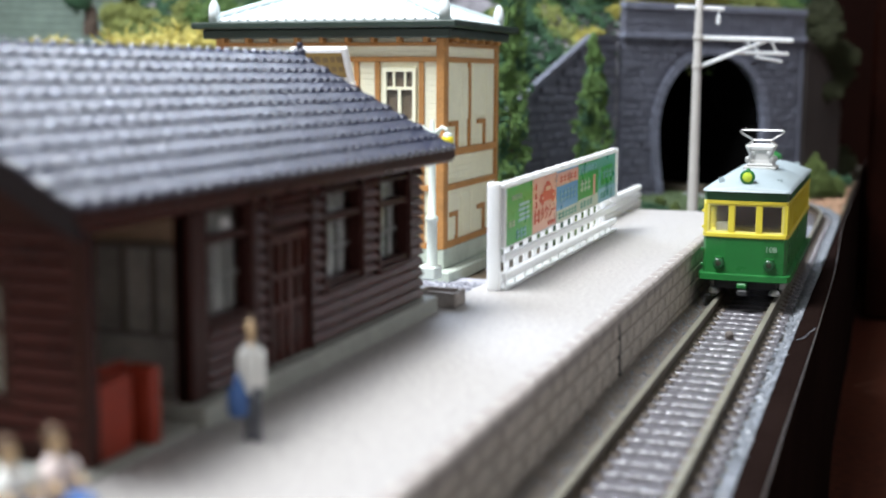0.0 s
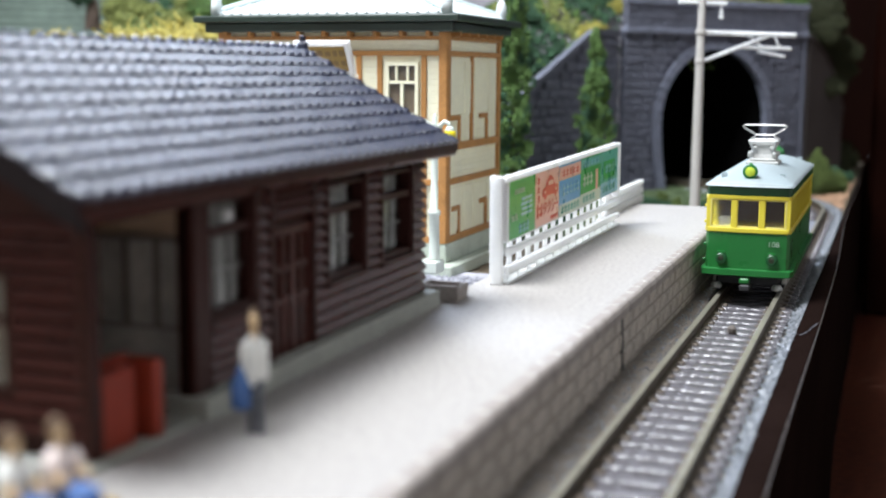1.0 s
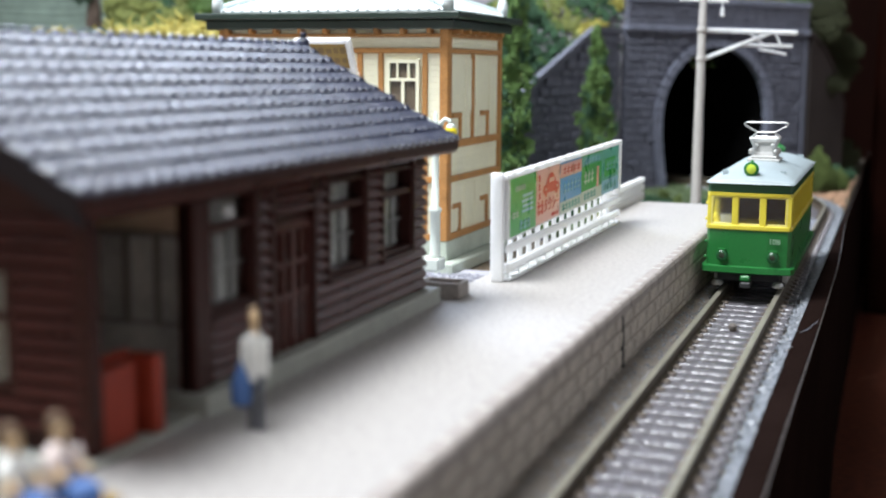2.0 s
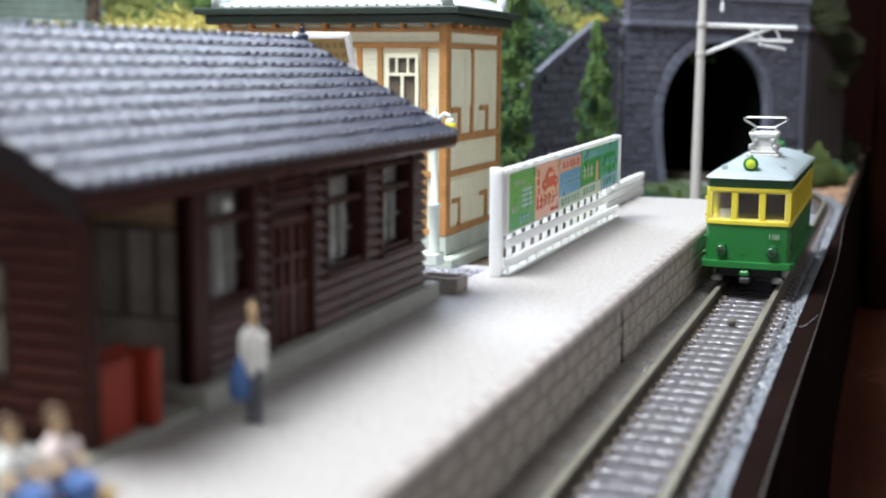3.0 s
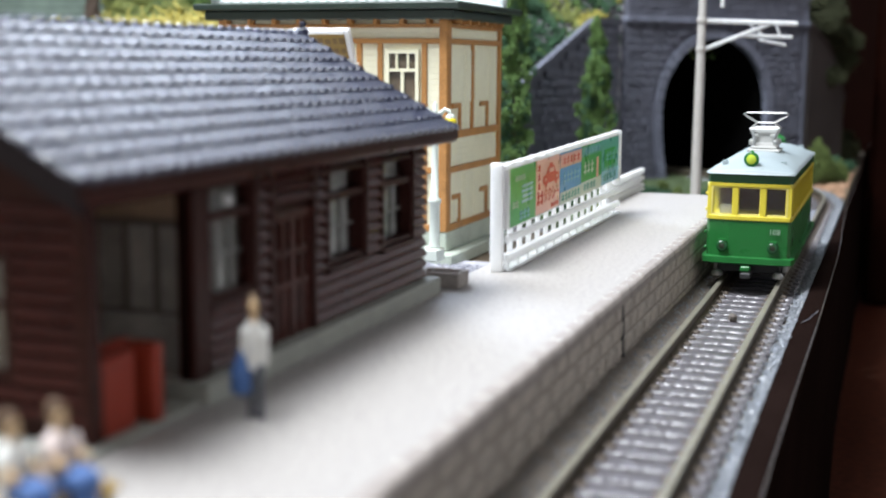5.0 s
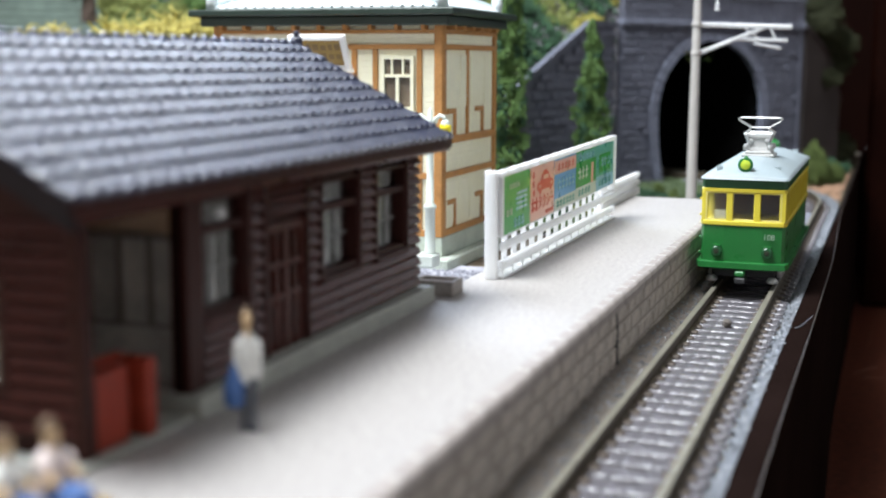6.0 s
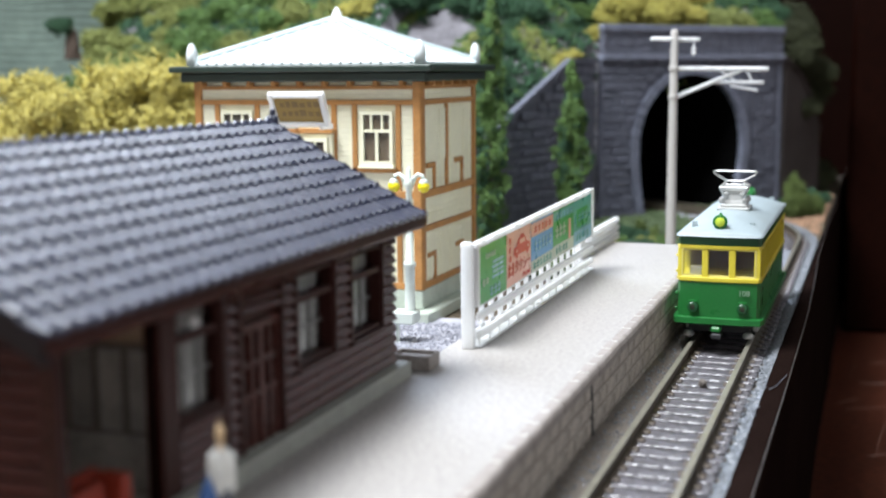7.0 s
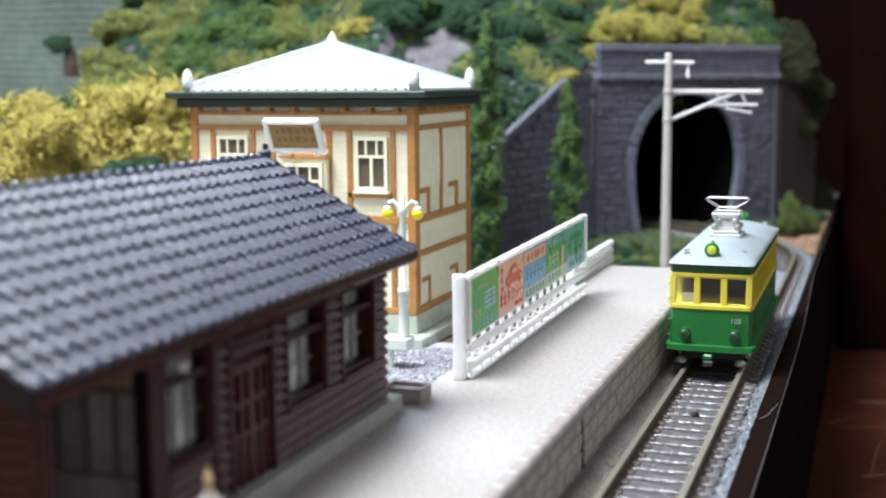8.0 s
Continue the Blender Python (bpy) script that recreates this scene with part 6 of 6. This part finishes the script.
    for y in (10, 16, 40, 46):
        for s in (-1, 1):
            bm = bmesh.new()
            lathe(bm, ((2.3, 0), (2.3, 0.25), (2.0, 0.3), (1.95, 1.0), (0.6, 1.1)), n=18)
            bm.transform(Matrix.Translation((s * 4.3 + 0.5, y, 1.95)) @ Matrix.Rotation(s * math.pi / 2, 4, "Y"))
            link("wheel", bm, DARK, u)
    for y0 in (7, 37):
        for s in (-1, 1):
            link("bogie_frame", boxes((s * 6.0 - 0.5, s * 6.0 + 0.5, y0, y0 + 12, 1.2, 2.6), bev=0.2), METAL, u)
    for s in (-1, 1):
        bm = bmesh.new()
        lathe(bm, ((0.9, 0), (1.0, 0.4), (0.7, 0.9)), (s * 5.2, 2.2, 1.0), n=10)
        link("axle_box", bm, METAL, u)
    link("coupler", boxes((-0.9, 0.9, -1.6, 2.0, 1.2, 2.2), bev=0.2), DARK, u)
    link("coupler_cover", boxes((-1.0, 0.7, -1.2, 1.0, 2.3, 3.3), bev=0.25), T_GREEN, u)


tram()

# ---- dolls and bench ----


def doll(name, label, at, rz, plan, wide=0.72, tall=0.95):
    """plan: rows of centre x, y, radius list with heights, paint slot and depth ratio."""
    bm = bmesh.new()
    for x, y, prof, slot, sy in plan:
        lathe(bm, prof, (x, y, 0), n=10, mi=slot, sy=sy)
    ob = link(name, bm, [SKIN, SHIRT, NAVY, BLUE, HAIR, PINK, LAMPY], smooth=True)
    ob.matrix_basis = pose(at[0] * S, at[1] * S, at[2] * S, 0, 0, rz) @ Matrix.Diagonal((wide, wide + 0.06, tall, 1))
    return tagged(ob, label, "figurine", "platform dolls")


doll("figurine", "painted standing miniature doll in white top with blue bag", (-21.8, 85.0, 10.0), 20, [
    (0.62, -0.25, ((0.75, 0), (0.46, 0.4), (0.42, 2.5), (0.6, 4.8)), 2, 1.0),
    (-0.55, 0.1, ((0.75, 0), (0.46, 0.4), (0.42, 2.5), (0.6, 4.8)), 2, 1.0),
    (0, 0, ((0.9, 4.2), (1.1, 4.9), (0.98, 6.2), (1.2, 7.7), (1.0, 8.5), (0.35, 9.0)), 1, 0.7),
    (1.38, 0, ((0.28, 4.6), (0.42, 5.6), (0.44, 7.4), (0.2, 8.2)), 1, 1.0),
    (-1.4, 0, ((0.28, 4.9), (0.48, 6.0), (0.44, 7.4), (0.2, 8.2)), 1, 1.0),
    (0, -0.3, ((0.4, 7.9), (0.42, 8.6), (0.44, 9.2), (0.6, 9.8), (0.58, 10.3), (0.1, 10.8)), 0, 1.0),
    (-0.15, 0.2, ((0.3, 9.0), (0.55, 9.5), (0.64, 10.2), (0.58, 10.7), (0.1, 11.15)), 4, 1.0),
    (-1.75, -0.3, ((0.5, 2.0), (1.35, 2.4), (1.35, 4.3), (0.7, 5.1), (0.15, 6.2)), 3, 0.6)], 0.66)


def seated(at, rz, top, label):
    doll("figurine", label, at, rz, [
        (0, 0, ((1.2, 0.0), (1.25, 1.2), (1.1, 2.6), (1.25, 3.8), (0.85, 4.5), (0.3, 4.8)), top, 0.8),
        (1.25, -0.5, ((0.3, 2.4), (0.42, 2.8), (0.46, 3.6), (0.2, 4.2)), top, 1.0),
        (-1.25, -0.5, ((0.3, 2.4), (0.42, 2.8), (0.46, 3.6), (0.2, 4.2)), top, 1.0),
        (1.1, -1.3, ((0.25, 2.3), (0.38, 2.5), (0.36, 2.9), (0.2, 3.1)), 0, 2.4),
        (-1.1, -1.3, ((0.25, 2.3), (0.38, 2.5), (0.36, 2.9), (0.2, 3.1)), 0, 2.4),
        (0.6, -1.9, ((0.4, 0.7), (0.75, 1.0), (0.75, 1.9), (0.4, 2.3)), 3, 2.6),
        (-0.6, -1.9, ((0.4, 0.7), (0.75, 1.0), (0.75, 1.9), (0.4, 2.3)), 3, 2.6),
        (0.6, -2.8, ((0.5, -2.6), (0.5, 1.2), (0.3, 1.9)), 3, 1.0),
        (-0.6, -2.8, ((0.5, -2.6), (0.5, 1.2), (0.3, 1.9)), 3, 1.0),
        (0, -0.15, ((0.3, 4.6), (0.62, 5.3), (0.62, 5.9), (0.1, 6.5)), 0, 1.0),
        (0, 0.15, ((0.5, 5.2), (0.74, 5.8), (0.7, 6.4), (0.1, 6.8)), 4, 1.0)], 0.8, 0.9)


def bench(at, rz):
    t = thing("bench", "low yellow-brown wooden bench on the platform", "bench", at, rz)
    link("seat", boxes((-6, 6, -1.4, 1.4, 2.4, 2.8), bev=0.1), SIGNFACE, t)
    for x in (-5, 5):
        for y in (-1.1, 1.1):
            link("leg", boxes((x - 0.3, x + 0.3, y - 0.3, y + 0.3, 0, 2.4)), SIGNFACE, t)


bench((-20.8, 54.9, 10.0), 75)
seated((-20.3, 57.3, 12.8), 75, 5, "painted seated miniature doll in pale pink on the bench")
seated((-21.4, 54.3, 12.8), 75, 1, "painted seated miniature doll in white on the bench")


def red_stand():
    t = thing("ticket_stand", "red plastic ticket stand with two uprights in the porch", "ticket stand", (-29.0, 73.2, 10.5))
    link("front_panel", boxes((-1.6, 0.5, 0.1, 4.6, 0, 6.3), bev=0.2), RED, t)
    link("rear_upright", boxes((-1.2, 1.5, 5.7, 7.1, 0, 6.5), bev=0.2), RED, t)
    link("top_rail", boxes((-2.6, -1.6, 0.1, 7.1, 3.8, 6.6), bev=0.15), RED, t)
    link("back_panel", boxes((-2.5, -1.7, 0.2, 7.0, 0, 3.8)), RED, t)


red_stand()


def pebble():
    bm = bmesh.new()
    lathe(bm, ball(0.75, 5), n=7, sx=1.0, sy=0.8)
    tagged(place(link("pebble", bm, BALLAST), (4.9, 190.4, 0.0)), "small dark pebble lying on the track's sleepers", "pebble")


def hair():
    bm = bmesh.new()
    tube(bm, [(15.4, 187.0, 0.75), (16.1, 187.6, 0.9), (16.7, 189.8, 1.0), (16.9, 192.5, 1.0), (17.3, 194.0, 1.0), (17.5, 196.1, 1.0)], 0.045, 5)
    tagged(link("fibre", bm, PLATE), "pale curled fibre lying on the board edge", "fibre")


pebble()
hair()
